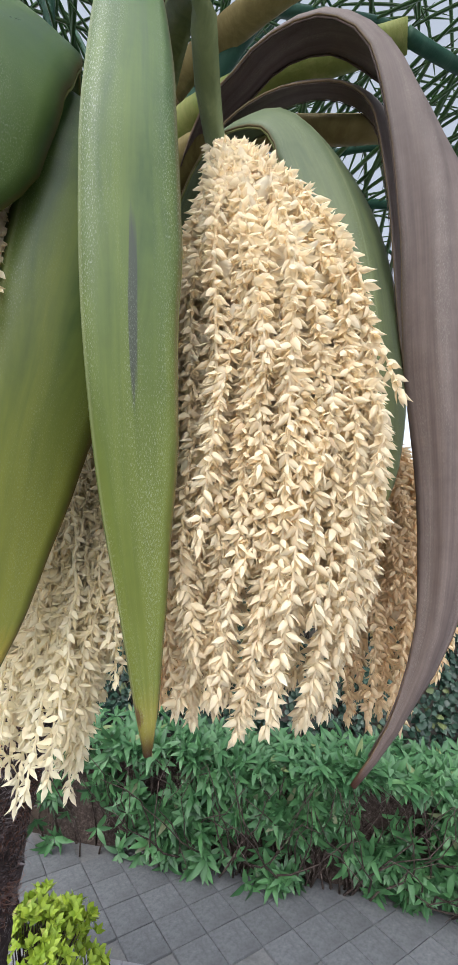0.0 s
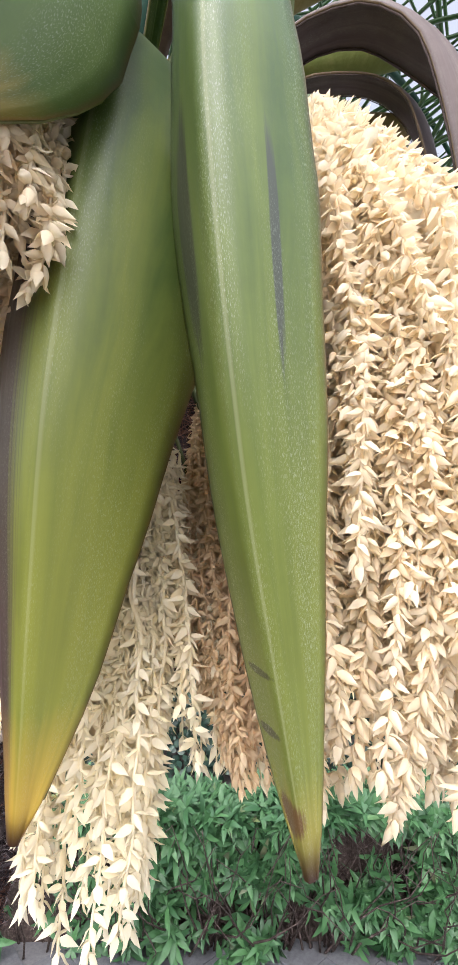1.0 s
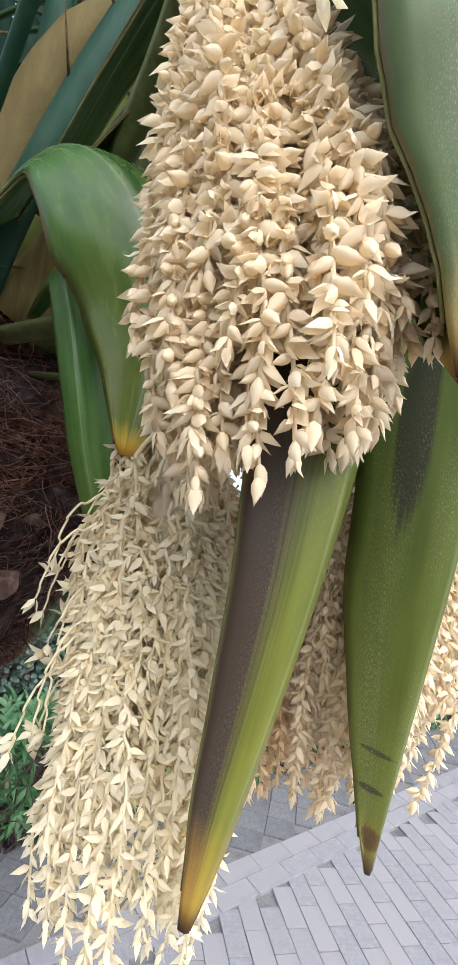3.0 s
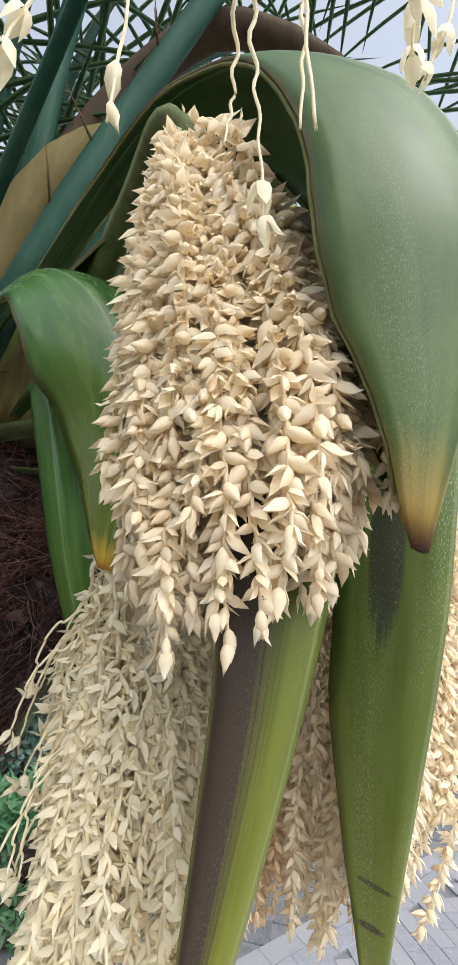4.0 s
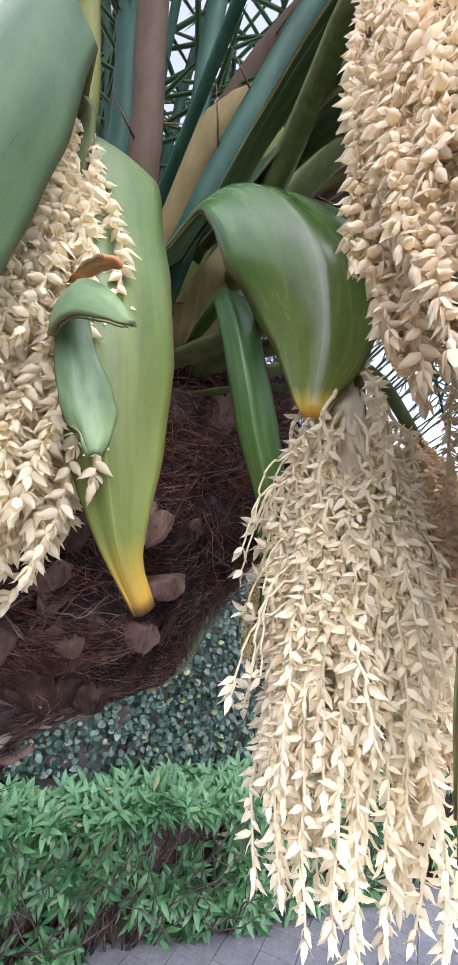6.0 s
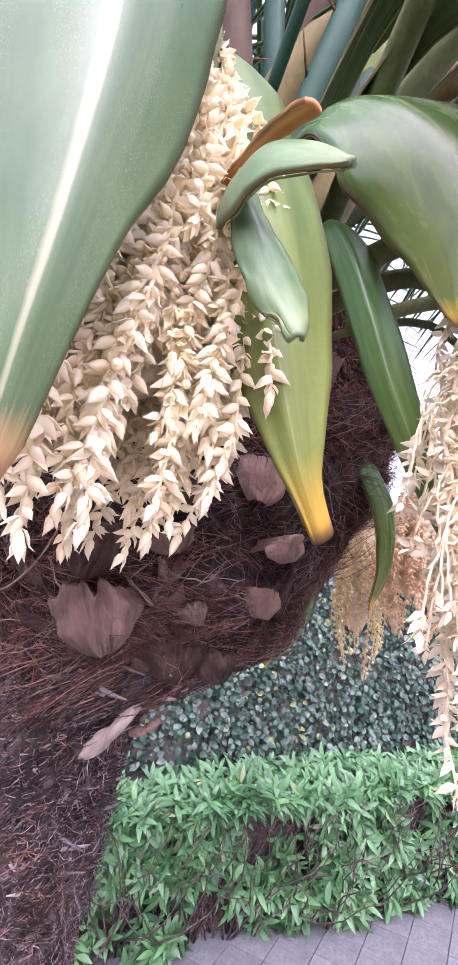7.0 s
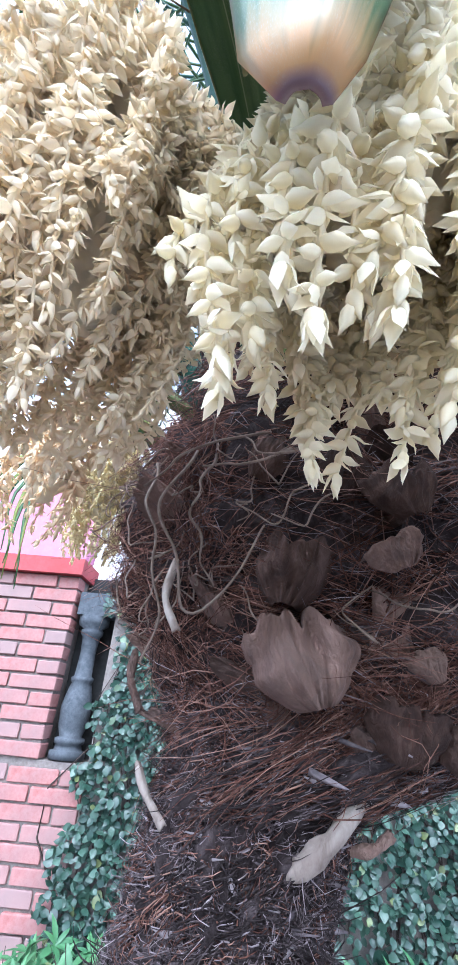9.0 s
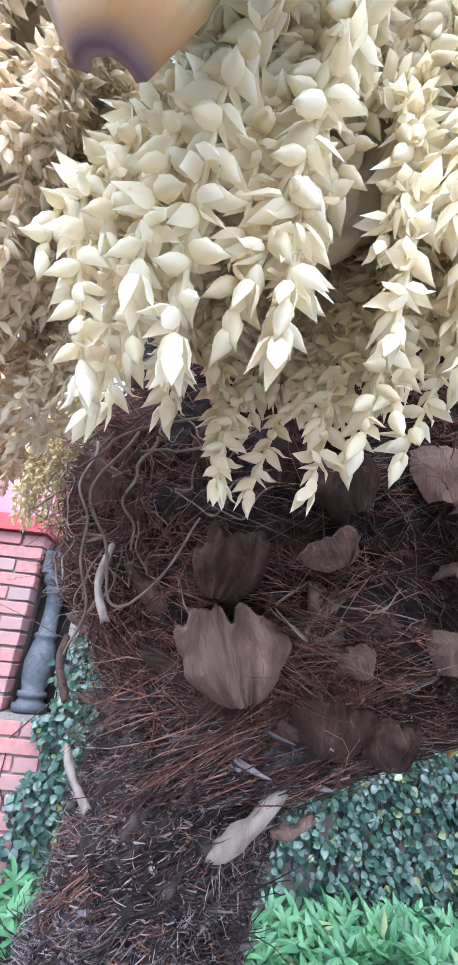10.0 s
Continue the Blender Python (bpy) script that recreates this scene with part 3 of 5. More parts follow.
# boots in a loose spiral round the swollen top; named places are the ones that stand out
k = 0
for row, z in enumerate(np.arange(1.33, 1.72, 0.043)):
    for m_ in range(9):
        a = m_ * 2 * math.pi / 9 + row * 0.62 + rng.normal(0, 0.12)
        o = (math.cos(a), math.sin(a))
        leaf_base(tuple(trunk_point(z, a, -0.004) + np.array([0, 0, rng.normal(0, 0.008)])), o, 0.040 * rng.uniform(0.5, 1.3), 0.026 * rng.uniform(0.4, 1.4), k, rng.uniform(5, 65), BOOT, rng.uniform(0.2, 0.42))
        k += 1
def stub(at, lean, width, height, depth, back, seed, square=0.5, roll=0.0):
    """A cut leaf base that stands out of the fibre: a ribbed shield, narrow below, split and broken off above."""
    out = unit(np.array([lean, -1.0, 0.0]))
    side = np.array([-out[1], out[0], 0.0])
    up = unit(np.array([0, 0, 1.0]) - out * back)
    c, d = math.cos(radians(roll)), math.sin(radians(roll))
    side, up = side * c + up * d, up * c - side * d
    nu, nv, v = 37, 22, []
    for i in range(nv + 2):
        t = min(1.0, i / (nv - 1))
        for j in range(nu):
            u = j / (nu - 1) * 2 - 1
            flank = 1 + 0.16 * noise.noise(Vector((t * 2.6, seed * 2.3, 1 if u > 0 else 9))) + 0.07 * noise.noise(Vector((t * 9.0, seed * 2.3, 1 if u > 0 else 9)))
            wide = width / 2 * (0.30 + 0.70 * math.sin(math.pi / 2 * min(1.0, t * 1.4)) ** 0.8) * flank
            edge = 0.26 * noise.noise(Vector((u * 1.9, seed * 3.1, 0.4))) + 0.16 * noise.noise(Vector((u * 6.0, seed * 1.7, 2.4))) - 0.25 * (1 - square) * u * u
            edge -= 0.22 * math.exp(-(((u - 0.7 * noise.noise(Vector((seed * 1.3, 4, 4)))) / 0.10) ** 2))
            rib = 0.16 * noise.noise(Vector((u * 5.0, t * 0.7, seed))) + 0.10 * noise.noise(Vector((u * 14.0, t * 1.3, seed))) + 0.05 * noise.noise(Vector((u * 30.0, t * 2.0, seed)))
            dent = 0.38 * noise.noise(Vector((u * 1.6, t * 2.0, seed + 7.0)))
            body = max(0.0, 1 - abs(u) ** 3.0) ** 0.6
            fore = depth * body * ((0.30 + 0.70 * math.sin(math.pi / 2 * min(1.0, 0.25 + t))) * (1 + dent) + rib)
            high = height * t * (1 + edge * t)
            if i == nv:
                fore, high = fore * 0.66, high + height * (0.03 + 0.10 * noise.noise(Vector((u * 9, seed, 5))))
            elif i == nv + 1:
                fore, high = -0.02, high - height * 0.12
            v.append(np.array(at) + side * u * wide + out * (fore - 0.006) + up * high)
    f = [(i * nu + j, i * nu + j + 1, (i + 1) * nu + j + 1, (i + 1) * nu + j) for i in range(nv + 1) for j in range(nu - 1)]
    return under(palm, put("leaf_base", v, f, BOOT, None, "broken brown leaf base"))


STUBS = [(-0.561, 0.672, 1.350, -0.05, 0.078, 0.056, 0.050, 0.35, 0.6), (-0.584, 0.664, 1.408, -0.2, 0.054, 0.048, 0.042, 0.35, 0.5), (-0.514, 0.626, 1.431, 0.1, 0.040, 0.020, 0.016, 0.0, 0.3),
         (-0.552, 0.640, 1.481, -0.1, 0.042, 0.044, 0.024, 0.3, 0.4), (-0.506, 0.622, 1.464, 0.1, 0.050, 0.036, 0.022, 0.2, 0.6), (-0.451, 0.620, 1.476, 0.3, 0.050, 0.036, 0.022, 0.2, 0.6),
         (-0.409, 0.648, 1.430, 0.5, 0.044, 0.022, 0.020, 0.0, 0.4), (-0.425, 0.672, 1.378, 0.4, 0.036, 0.026, 0.020, 0.1, 0.5), (-0.482, 0.675, 1.372, 0.2, 0.030, 0.022, 0.016, 0.2, 0.7),
         (-0.505, 0.690, 1.322, 0.2, 0.056, 0.034, 0.020, -0.2, 0.5), (-0.455, 0.700, 1.318, 0.4, 0.044, 0.030, 0.018, -0.2, 0.5), (-0.610, 0.655, 1.500, -0.3, 0.034, 0.040, 0.016, 0.2, 0.5)]
for i, (x, y, z, lean, width, height, depth, back, square) in enumerate(STUBS):
    stub((x, y, z), lean, width, height, depth, back, 101 + i, square, (18, -8, 25, -12, 14, -20)[i % 6])


def husk(ctrl, width, seed, name="husk", material=HUSK, label="pale torn husk peeling off the trunk"):
    """A dry curled strip with thickness."""
    path = curve_points(ctrl, 14)
    tan = unit(np.gradient(path, axis=0))
    out = unit(np.array([0.1, -1, 0.3]))
    side = unit(np.cross(tan, out))
    nor = np.cross(side, tan)
    v, nu = [], 7
    for lay in (0, 1):
        for i, p in enumerate(path):
            s = i / 13
            w = width * (0.55 + 0.45 * s) * (0.6 + 0.4 * math.sin(math.pi * min(1, s * 1.6 + 0.15)))
            for j in range(nu):
                u = j / (nu - 1) * 2 - 1
                rag = 0.10 * width * noise.noise(Vector((u * 4, s * 6, seed)))
                v.append(p + side[i] * (u * w / 2 + rag) - nor[i] * (u * u * w * 0.35 + lay * 0.0022) + tan[i] * rag * (2 if i in (0, 13) else 0))
    n = nu * 14
    f = []
    for i in range(13):
        for j in range(nu - 1):
            a, b, c, d = i * nu + j, i * nu + j + 1, (i + 1) * nu + j + 1, (i + 1) * nu + j
            f += [(a, b, c, d), (d + n, c + n, b + n, a + n)]
        f += [(i * nu, (i + 1) * nu, (i + 1) * nu + n, i * nu + n), (i * nu + nu - 1 + n, (i + 1) * nu + nu - 1 + n, (i + 1) * nu + nu - 1, i * nu + nu - 1)]
    for i in (0, 13):
        f += [(i * nu + j, i * nu + j + 1, i * nu + j + 1 + n, i * nu + j + n) for j in range(nu - 1)]
    return under(palm, put(name, v, f, material, None, label))


husk([(-0.580, 0.728, 1.257), (-0.562, 0.716, 1.263), (-0.540, 0.712, 1.283), (-0.522, 0.722, 1.302)], 0.024, 3)
husk([(-0.530, 0.735, 1.268), (-0.515, 0.728, 1.272), (-0.500, 0.735, 1.280)], 0.013, 5, "husk", BOOT, "brown torn husk")
husk([(-0.682, 0.748, 1.306), (-0.672, 0.738, 1.290), (-0.655, 0.728, 1.272)], 0.010, 6)
husk([(-0.665, 0.690, 1.445), (-0.668, 0.682, 1.415), (-0.655, 0.665, 1.390)], 0.010, 7, "husk", HUSK, "brown sheath strip")
husk([(-0.690, 0.715, 1.380), (-0.688, 0.705, 1.360), (-0.676, 0.695, 1.340)], 0.010, 8, "husk", BOOT, "brown sheath strip")
husk([(-0.455, 0.700, 1.372), (-0.435, 0.695, 1.378), (-0.418, 0.700, 1.392)], 0.024, 9, "husk", BOOT, "brown sheath strip")

# pale dry roots that hang in loops from the crown
ROOTS = [
    [(-0.655, 0.655, 1.520), (-0.672, 0.640, 1.470), (-0.660, 0.640, 1.430), (-0.648, 0.645, 1.400), (-0.630, 0.640, 1.405), (-0.600, 0.632, 1.455)],
    [(-0.640, 0.650, 1.515), (-0.650, 0.635, 1.465), (-0.640, 0.640, 1.432)],
    [(-0.690, 0.680, 1.520), (-0.685, 0.655, 1.470), (-0.675, 0.650, 1.440), (-0.668, 0.655, 1.395), (-0.672, 0.66, 1.368)],
    [(-0.600, 0.645, 1.535), (-0.640, 0.632, 1.515), (-0.665, 0.640, 1.505), (-0.690, 0.66, 1.49)],
    [(-0.585, 0.642, 1.520), (-0.610, 0.630, 1.500), (-0.645, 0.632, 1.495)],
    [(-0.575, 0.642, 1.535), (-0.580, 0.630, 1.512), (-0.605, 0.630, 1.508), (-0.625, 0.640, 1.53)],
]
for i, ctrl in enumerate(ROOTS):
    path = curve_points(ctrl, 40) + 0.0022 * np.sin(np.linspace(0, 17, 40))[:, None] * np.array([1, 0.3, 0.6])
    under(palm, put("dry_root", *tube(path, [0.0013, 0.0010, 0.0007], 6), ROOT, None, "thin pale dry root"))
for i in range(26):
    # a tangle of finer roots and dry threads under the flowers
    z0, a0 = rng.uniform(1.42, 1.56), rng.uniform(1.12, 1.55) * math.pi
    pts, dz, da = [], rng.uniform(-0.05, 0.01), rng.uniform(-0.25, 0.25)
    for k_ in range(5):
        f_ = k_ / 4
        pts.append(trunk_point(z0 + dz * f_ - 0.03 * math.sin(f_ * 3.1) * rng.uniform(0.3, 1), a0 + da * f_ + rng.normal(0, 0.03), 0.016 + 0.014 * math.sin(f_ * 3.1) * rng.uniform(0.4, 1.3)))
    path = curve_points(pts, 26) + 0.0012 * np.sin(np.linspace(0, 19, 26))[:, None] * np.array([0.8, 0.3, 0.6])
    under(palm, put("dry_root", *tube(path, [0.0006, 0.0008, 0.0004], 5), ROOT))


# ---------------------------------------------------------------- leaf stalks of the crown
def stalk(ctrl, radii, material, label, thorns=0, flat=0.7, seed=0, sheath=0.0):
    """A leaf stalk with a broad base and long thorns along its edges."""
    path = curve_points(ctrl, 22)
    ob = put("leaf_stalk", *tube(path, radii, 10, flat), material, None, label)
    under(palm, ob)
    g = np.random.default_rng(900 + seed)
    tan = unit(np.gradient(path, axis=0))
    for j in range(thorns):
        i = int(g.integers(3, 17))
        side = unit(np.cross(tan[i], (0.3, -0.8, 0.3))) * (1 if j % 2 else -1)
        d = unit(side + 0.6 * tan[i] + g.normal(0, 0.2, 3))
        L = g.uniform(0.025, 0.05)
        p = path[i] + side * np.interp(i / 21, np.linspace(0, 1, len(radii)), radii) * 0.8
        t = put("thorn", *tube([p, p + d * L * 0.5, p + d * L], [0.0013, 0.0009, 0.0002], 5), THORN)
        t.parent = ob
        t.matrix_parent_inverse = Matrix.Identity(4)
    return ob


STALKS = [
    ([(-0.50, 0.70, 1.55), (-0.455, 0.575, 1.77), (-0.396, 0.518, 1.969), (-0.30, 0.43, 2.25)], [0.022, 0.0125, 0.012, 0.010], PETIOLE, 5),
    ([(-0.45, 0.70, 1.60), (-0.39, 0.58, 1.85), (-0.299, 0.559, 2.013), (-0.16, 0.54, 2.22)], [0.022, 0.014, 0.012, 0.010], PETIOLE, 3),
    ([(-0.52, 0.67, 1.56), (-0.508, 0.560, 1.75), (-0.525, 0.520, 1.90), (-0.56, 0.45, 2.15)], [0.022, 0.0155, 0.014, 0.012], PETIOLE_BROWN, 4),
    ([(-0.54, 0.70, 1.60), (-0.530, 0.625, 1.86), (-0.545, 0.613, 2.03), (-0.57, 0.59, 2.30)], [0.022, 0.014, 0.0125, 0.010], PETIOLE, 3),
    ([(-0.48, 0.70, 1.62), (-0.457, 0.615, 1.89), (-0.455, 0.603, 2.07), (-0.44, 0.57, 2.35)], [0.02, 0.0125, 0.012, 0.010], PETIOLE, 3),
    ([(-0.58, 0.68, 1.60), (-0.564, 0.595, 1.82), (-0.580, 0.565, 1.95), (-0.64, 0.50, 2.20)], [0.022, 0.0135, 0.012, 0.01], PETIOLE_OLIVE, 3),
    ([(-0.50, 0.68, 1.66), (-0.448, 0.61, 1.90), (-0.377, 0.574, 1.985), (-0.25, 0.53, 2.06), (-0.05, 0.46, 2.08)], [0.035, 0.022, 0.020, 0.017, 0.013], PETIOLE_TAN, 5),
    ([(-0.46, 0.66, 1.70), (-0.368, 0.575, 1.905), (-0.263, 0.53, 1.95), (-0.10, 0.49, 1.95)], [0.032, 0.024, 0.02, 0.015], PETIOLE_OLIVE, 3),
    ([(-0.44, 0.64, 1.68), (-0.351, 0.55, 1.855), (-0.261, 0.525, 1.885), (-0.12, 0.50, 1.86)], [0.030, 0.022, 0.018, 0.013], PETIOLE_TAN, 2),
    ([(-0.50, 0.74, 1.72), (-0.418, 0.62, 1.98), (-0.349, 0.524, 2.09), (-0.29, 0.468, 2.085), (-0.25, 0.42, 2.03)], [0.03, 0.022, 0.02, 0.018, 0.012], PETIOLE_BROWN, 4),
    ([(-0.60, 0.72, 1.60), (-0.64, 0.63, 1.80), (-0.70, 0.57, 2.00), (-0.80, 0.46, 2.2)], [0.024, 0.014, 0.012, 0.01], PETIOLE, 3),
    ([(-0.64, 0.76, 1.58), (-0.74, 0.72, 1.78), (-0.86, 0.68, 1.96), (-1.05, 0.62, 2.1)], [0.024, 0.014, 0.012, 0.01], PETIOLE, 3),
    ([(-0.46, 0.80, 1.62), (-0.40, 0.84, 1.85), (-0.32, 0.92, 2.05), (-0.2, 1.05, 2.25)], [0.024, 0.014, 0.012, 0.01], PETIOLE, 2),
    ([(-0.56, 0.84, 1.62), (-0.58, 0.92, 1.85), (-0.62, 1.04, 2.05), (-0.7, 1.2, 2.2)], [0.024, 0.014, 0.012, 0.01], PETIOLE, 2),
]
for i, (ctrl, radii, material, thorns) in enumerate(STALKS):
    word = {PETIOLE: "smooth blue-green leaf stalk", PETIOLE_TAN: "broad tan old leaf stalk", PETIOLE_OLIVE: "broad olive leaf stalk", PETIOLE_BROWN: "dry brown leaf stalk"}[material]
    stalk(ctrl, radii, material, word, thorns + 1, 0.75, i)


# ---------------------------------------------------------------- fronds
def leaflet_mesh(length=0.30, width=0.0075):
    v, f = [], []
    n = 7
    for i in range(n):
        s = i / (n - 1)
        w = width / 2 * (math.sin(math.pi * min(1, 0.12 + 0.88 * s)) ** 0.6 if s < 1 else 0.05)
        drop = -0.22 * length * s * s
        v += [(-w, s * length, drop + w * 0.45), (0, s * length, drop), (w, s * length, drop + w * 0.45), (0, s * length, drop - 0.0006)]
    for i in range(n - 1):
        a, b = 4 * i, 4 * i + 4
        f += [(a, a + 1, b + 1, b), (a + 1, a + 2, b + 2, b + 1), (a + 3, a, b, b + 3), (a + 2, a + 3, b + 3, b + 2)]
    return mesh_of("leaflet", np.array(v), f, LEAFLET)


LEAFLET_MESH = leaflet_mesh()


def frond(ctrl, count, length, seed, bend=0.4, label="arching green frond with narrow leaflets"):
    g = np.random.default_rng(seed)
    path = curve_points(ctrl, 40)
    rachis = under(palm, put("frond", *tube(path, [0.008, 0.006, 0.003, 0.001], 6), PETIOLE, None, label))
    tan = unit(np.gradient(path, axis=0))
    for j in range(count):
        s = 0.06 + 0.92 * j / count
        i = min(39, int(s * 39))
        side = unit(np.cross(tan[i], (0, 0, 1))) * (1 if j % 2 else -1)
        up = np.cross(side, tan[i]) * (1 if j % 2 else -1)
        d = unit(side + 0.55 * tan[i] + up * 0.25 * g.normal(0.4, 0.6) + np.array([0, 0, -bend * 0.3]) + g.normal(0, 0.10, 3))
        z = unit(np.array([0, 0, 1.0]) - d * d[2])
        x = np.cross(d, z)
        L = length * (0.55 + 0.45 * math.sin(math.pi * (0.15 + 0.75 * s))) * g.uniform(0.85, 1.1) / 0.30
        ob = new("leaflet", LEAFLET_MESH)
        ob.parent = rachis
        ob.matrix_basis = Matrix([[*(x[k] * 1.0, d[k] * L, z[k] * L), path[i][k]] for k in range(3)] + [[0, 0, 0, 1]])
    return rachis


FRONDS = [
    ([(-0.30, 0.43, 2.25), (-0.14, 0.36, 2.42), (0.10, 0.30, 2.40), (0.34, 0.26, 2.22)], 44, 0.26),
    ([(-0.16, 0.54, 2.22), (0.02, 0.56, 2.30), (0.28, 0.60, 2.24), (0.50, 0.64, 2.02)], 48, 0.26),
    ([(-0.05, 0.46, 2.08), (0.14, 0.52, 2.10), (0.34, 0.60, 1.98), (0.50, 0.68, 1.76)], 46, 0.24),
    ([(-0.10, 0.49, 1.95), (0.10, 0.66, 2.02), (0.32, 0.86, 1.94), (0.50, 1.02, 1.74)], 46, 0.24),
    ([(-0.44, 0.57, 2.35), (-0.36, 0.66, 2.55), (-0.20, 0.86, 2.62), (0.02, 1.10, 2.5)], 48, 0.28),
    ([(-0.20, 1.05, 2.25), (-0.04, 1.26, 2.36), (0.20, 1.48, 2.30), (0.42, 1.68, 2.1)], 46, 0.28),
    ([(-0.70, 1.20, 2.20), (-0.78, 1.40, 2.30), (-0.92, 1.65, 2.25), (-1.05, 1.85, 2.05)], 44, 0.26),
    ([(-0.80, 0.46, 2.20), (-0.92, 0.34, 2.36), (-1.10, 0.20, 2.34), (-1.28, 0.06, 2.16)], 44, 0.26),
    ([(-1.05, 0.62, 2.10), (-1.22, 0.58, 2.14), (-1.42, 0.54, 2.04), (-1.58, 0.50, 1.82)], 44, 0.26),
    ([(-0.64, 0.50, 2.20), (-0.66, 0.36, 2.45), (-0.68, 0.12, 2.55), (-0.70, -0.15, 2.45)], 44, 0.28),
    ([(-0.56, 0.45, 2.15), (-0.50, 0.28, 2.42), (-0.40, 0.02, 2.50), (-0.32, -0.25, 2.4)], 44, 0.28),
    ([(-0.57, 0.59, 2.30), (-0.60, 0.62, 2.60), (-0.70, 0.75, 2.80), (-0.85, 0.95, 2.82)], 44, 0.28),
    ([(-0.25, 0.53, 2.06), (-0.02, 0.72, 2.24), (0.22, 0.95, 2.26), (0.45, 1.2, 2.1)], 46, 0.26),
]
FRONDS += [
    ([(-0.30, 0.72, 2.00), (-0.08, 0.78, 2.12), (0.20, 0.82, 2.10), (0.46, 0.86, 1.92)], 70, 0.26),
    ([(-0.44, 0.90, 2.05), (-0.40, 1.25, 2.45), (-0.25, 1.65, 2.7), (0.0, 2.0, 2.7)], 64, 0.34),
    ([(-0.24, 0.66, 1.92), (0.00, 0.76, 1.98), (0.22, 0.88, 1.92), (0.42, 1.0, 1.74)], 64, 0.24),
]
for a in range(14):
    ang = a * 2 * math.pi / 14 + 0.2
    c, d = math.cos(ang), math.sin(ang)
    lift = 0.10 * math.sin(a * 2.3)
    FRONDS.append(([(-0.49 + 0.04 * c, 0.78 + 0.04 * d, 1.92), (-0.49 + 0.14 * c, 0.78 + 0.14 * d, 2.30 + lift), (-0.49 + 0.42 * c, 0.78 + 0.42 * d, 2.62 + lift), (-0.49 + 0.85 * c, 0.78 + 0.85 * d, 2.60 + lift)], 52, 0.30))
for i, (ctrl, count, length) in enumerate(FRONDS):
    frond(ctrl, count - 4 if i < 16 else count - 18, length, 300 + i)


# ---------------------------------------------------------------- spathes
def spathe(ctrl, outs, half, widths, material, label, curl=14, ripple=0.0, seed=0, ridge=0.0):
    """A canoe-shaped bract. ctrl: its keel from base to tip; outs: the way the keel faces, along it; half: the angle of each wing from the
    inward way; widths: (place along, wing to the keel's one side, wing to its other side)."""
    n, k = 44, 7
    path = curve_points(ctrl, n)
    s = np.linspace(0, 1, n)
    o = np.array(outs, float)
    out = np.stack([np.interp(s, np.linspace(0, 1, len(o)), o[:, c]) for c in range(3)], 1)
    tan = unit(np.gradient(path, axis=0))
    out = unit(out - (out * tan).sum(1, keepdims=True) * tan)
    side = np.cross(out, tan)
    ws, wl, wr = np.array(widths).T
    h = np.interp(s, np.linspace(0, 1, len(half)), half) if np.ndim(half) else np.full(n, half)
    verts, us, vs = [], [], []
    for i in range(n):
        for u in np.r_[-np.linspace(1, 0, k)[:-1], np.linspace(0, 1, k)]:
            w = np.interp(s[i], ws, wl if u < 0 else wr)
            a, p, m_ = h[i], path[i].copy(), int(abs(u) * (k - 1) + 0.5)
            for q in range(m_):
                ang = radians(a - curl * q / (k - 1))
                p = p + (side[i] * math.sin(ang) * (1 if u > 0 else -1) - out[i] * math.cos(ang)) * w / (k - 1)
            p = p + out[i] * ripple * abs(u) * noise.noise(Vector((s[i] * 7, u * 1.3, seed)))
            verts.append(p)
            us.append(u)
            vs.append(s[i])
    c = 2 * k - 1
    holder = thing("spathe", tuple(map(float, path[0])), label, "spathe", "woody bracts round the flower clusters")
    ob = put("blade", verts, [(i * c + j, i * c + j + 1, (i + 1) * c + j + 1, (i + 1) * c + j) for i in range(n - 1) for j in range(c - 1)], material)
    for key, values in (("u", us), ("v", vs)):
        ob.data.attributes.new(key, "FLOAT", "POINT").data.foreach_set("value", values)
    mod = ob.modifiers.new("thickness", "SOLIDIFY")
    mod.thickness, mod.offset = 0.0018, -1.0
    under(holder, ob)
    edge = min(0.0010, 0.022 * float(max(wl.max(), wr.max())))
    for j in (0, c - 1):
        rim = np.array(verts[j::c]) - out * 0.0007
        under(holder, put("margin", *tube(rim[3:-1], [0.6 * edge, edge, edge, 0.7 * edge], 6, 0.8), EDGE if material is not DRY else DRY_EDGE, None, "thin brownish rim"))
    if ridge:
        rib = path + out * 0.0003
        under(holder, put("keel_ridge", *tube(rib[4:-1], [ridge * 0.7, ridge, ridge, ridge * 0.4], 6, 0.5, (0.1, -1, 0.1)), KEEL, None, "pale raised keel"))
    return holder


TAPER = lambda wl, wr, shape=((0, 0.25), (0.12, 0.55), (0.35, 0.95), (0.6, 1.0), (0.8, 0.72), (0.92, 0.36), (1.0, 0.04)): [(a, wl * b, wr * b) for a, b in shape]

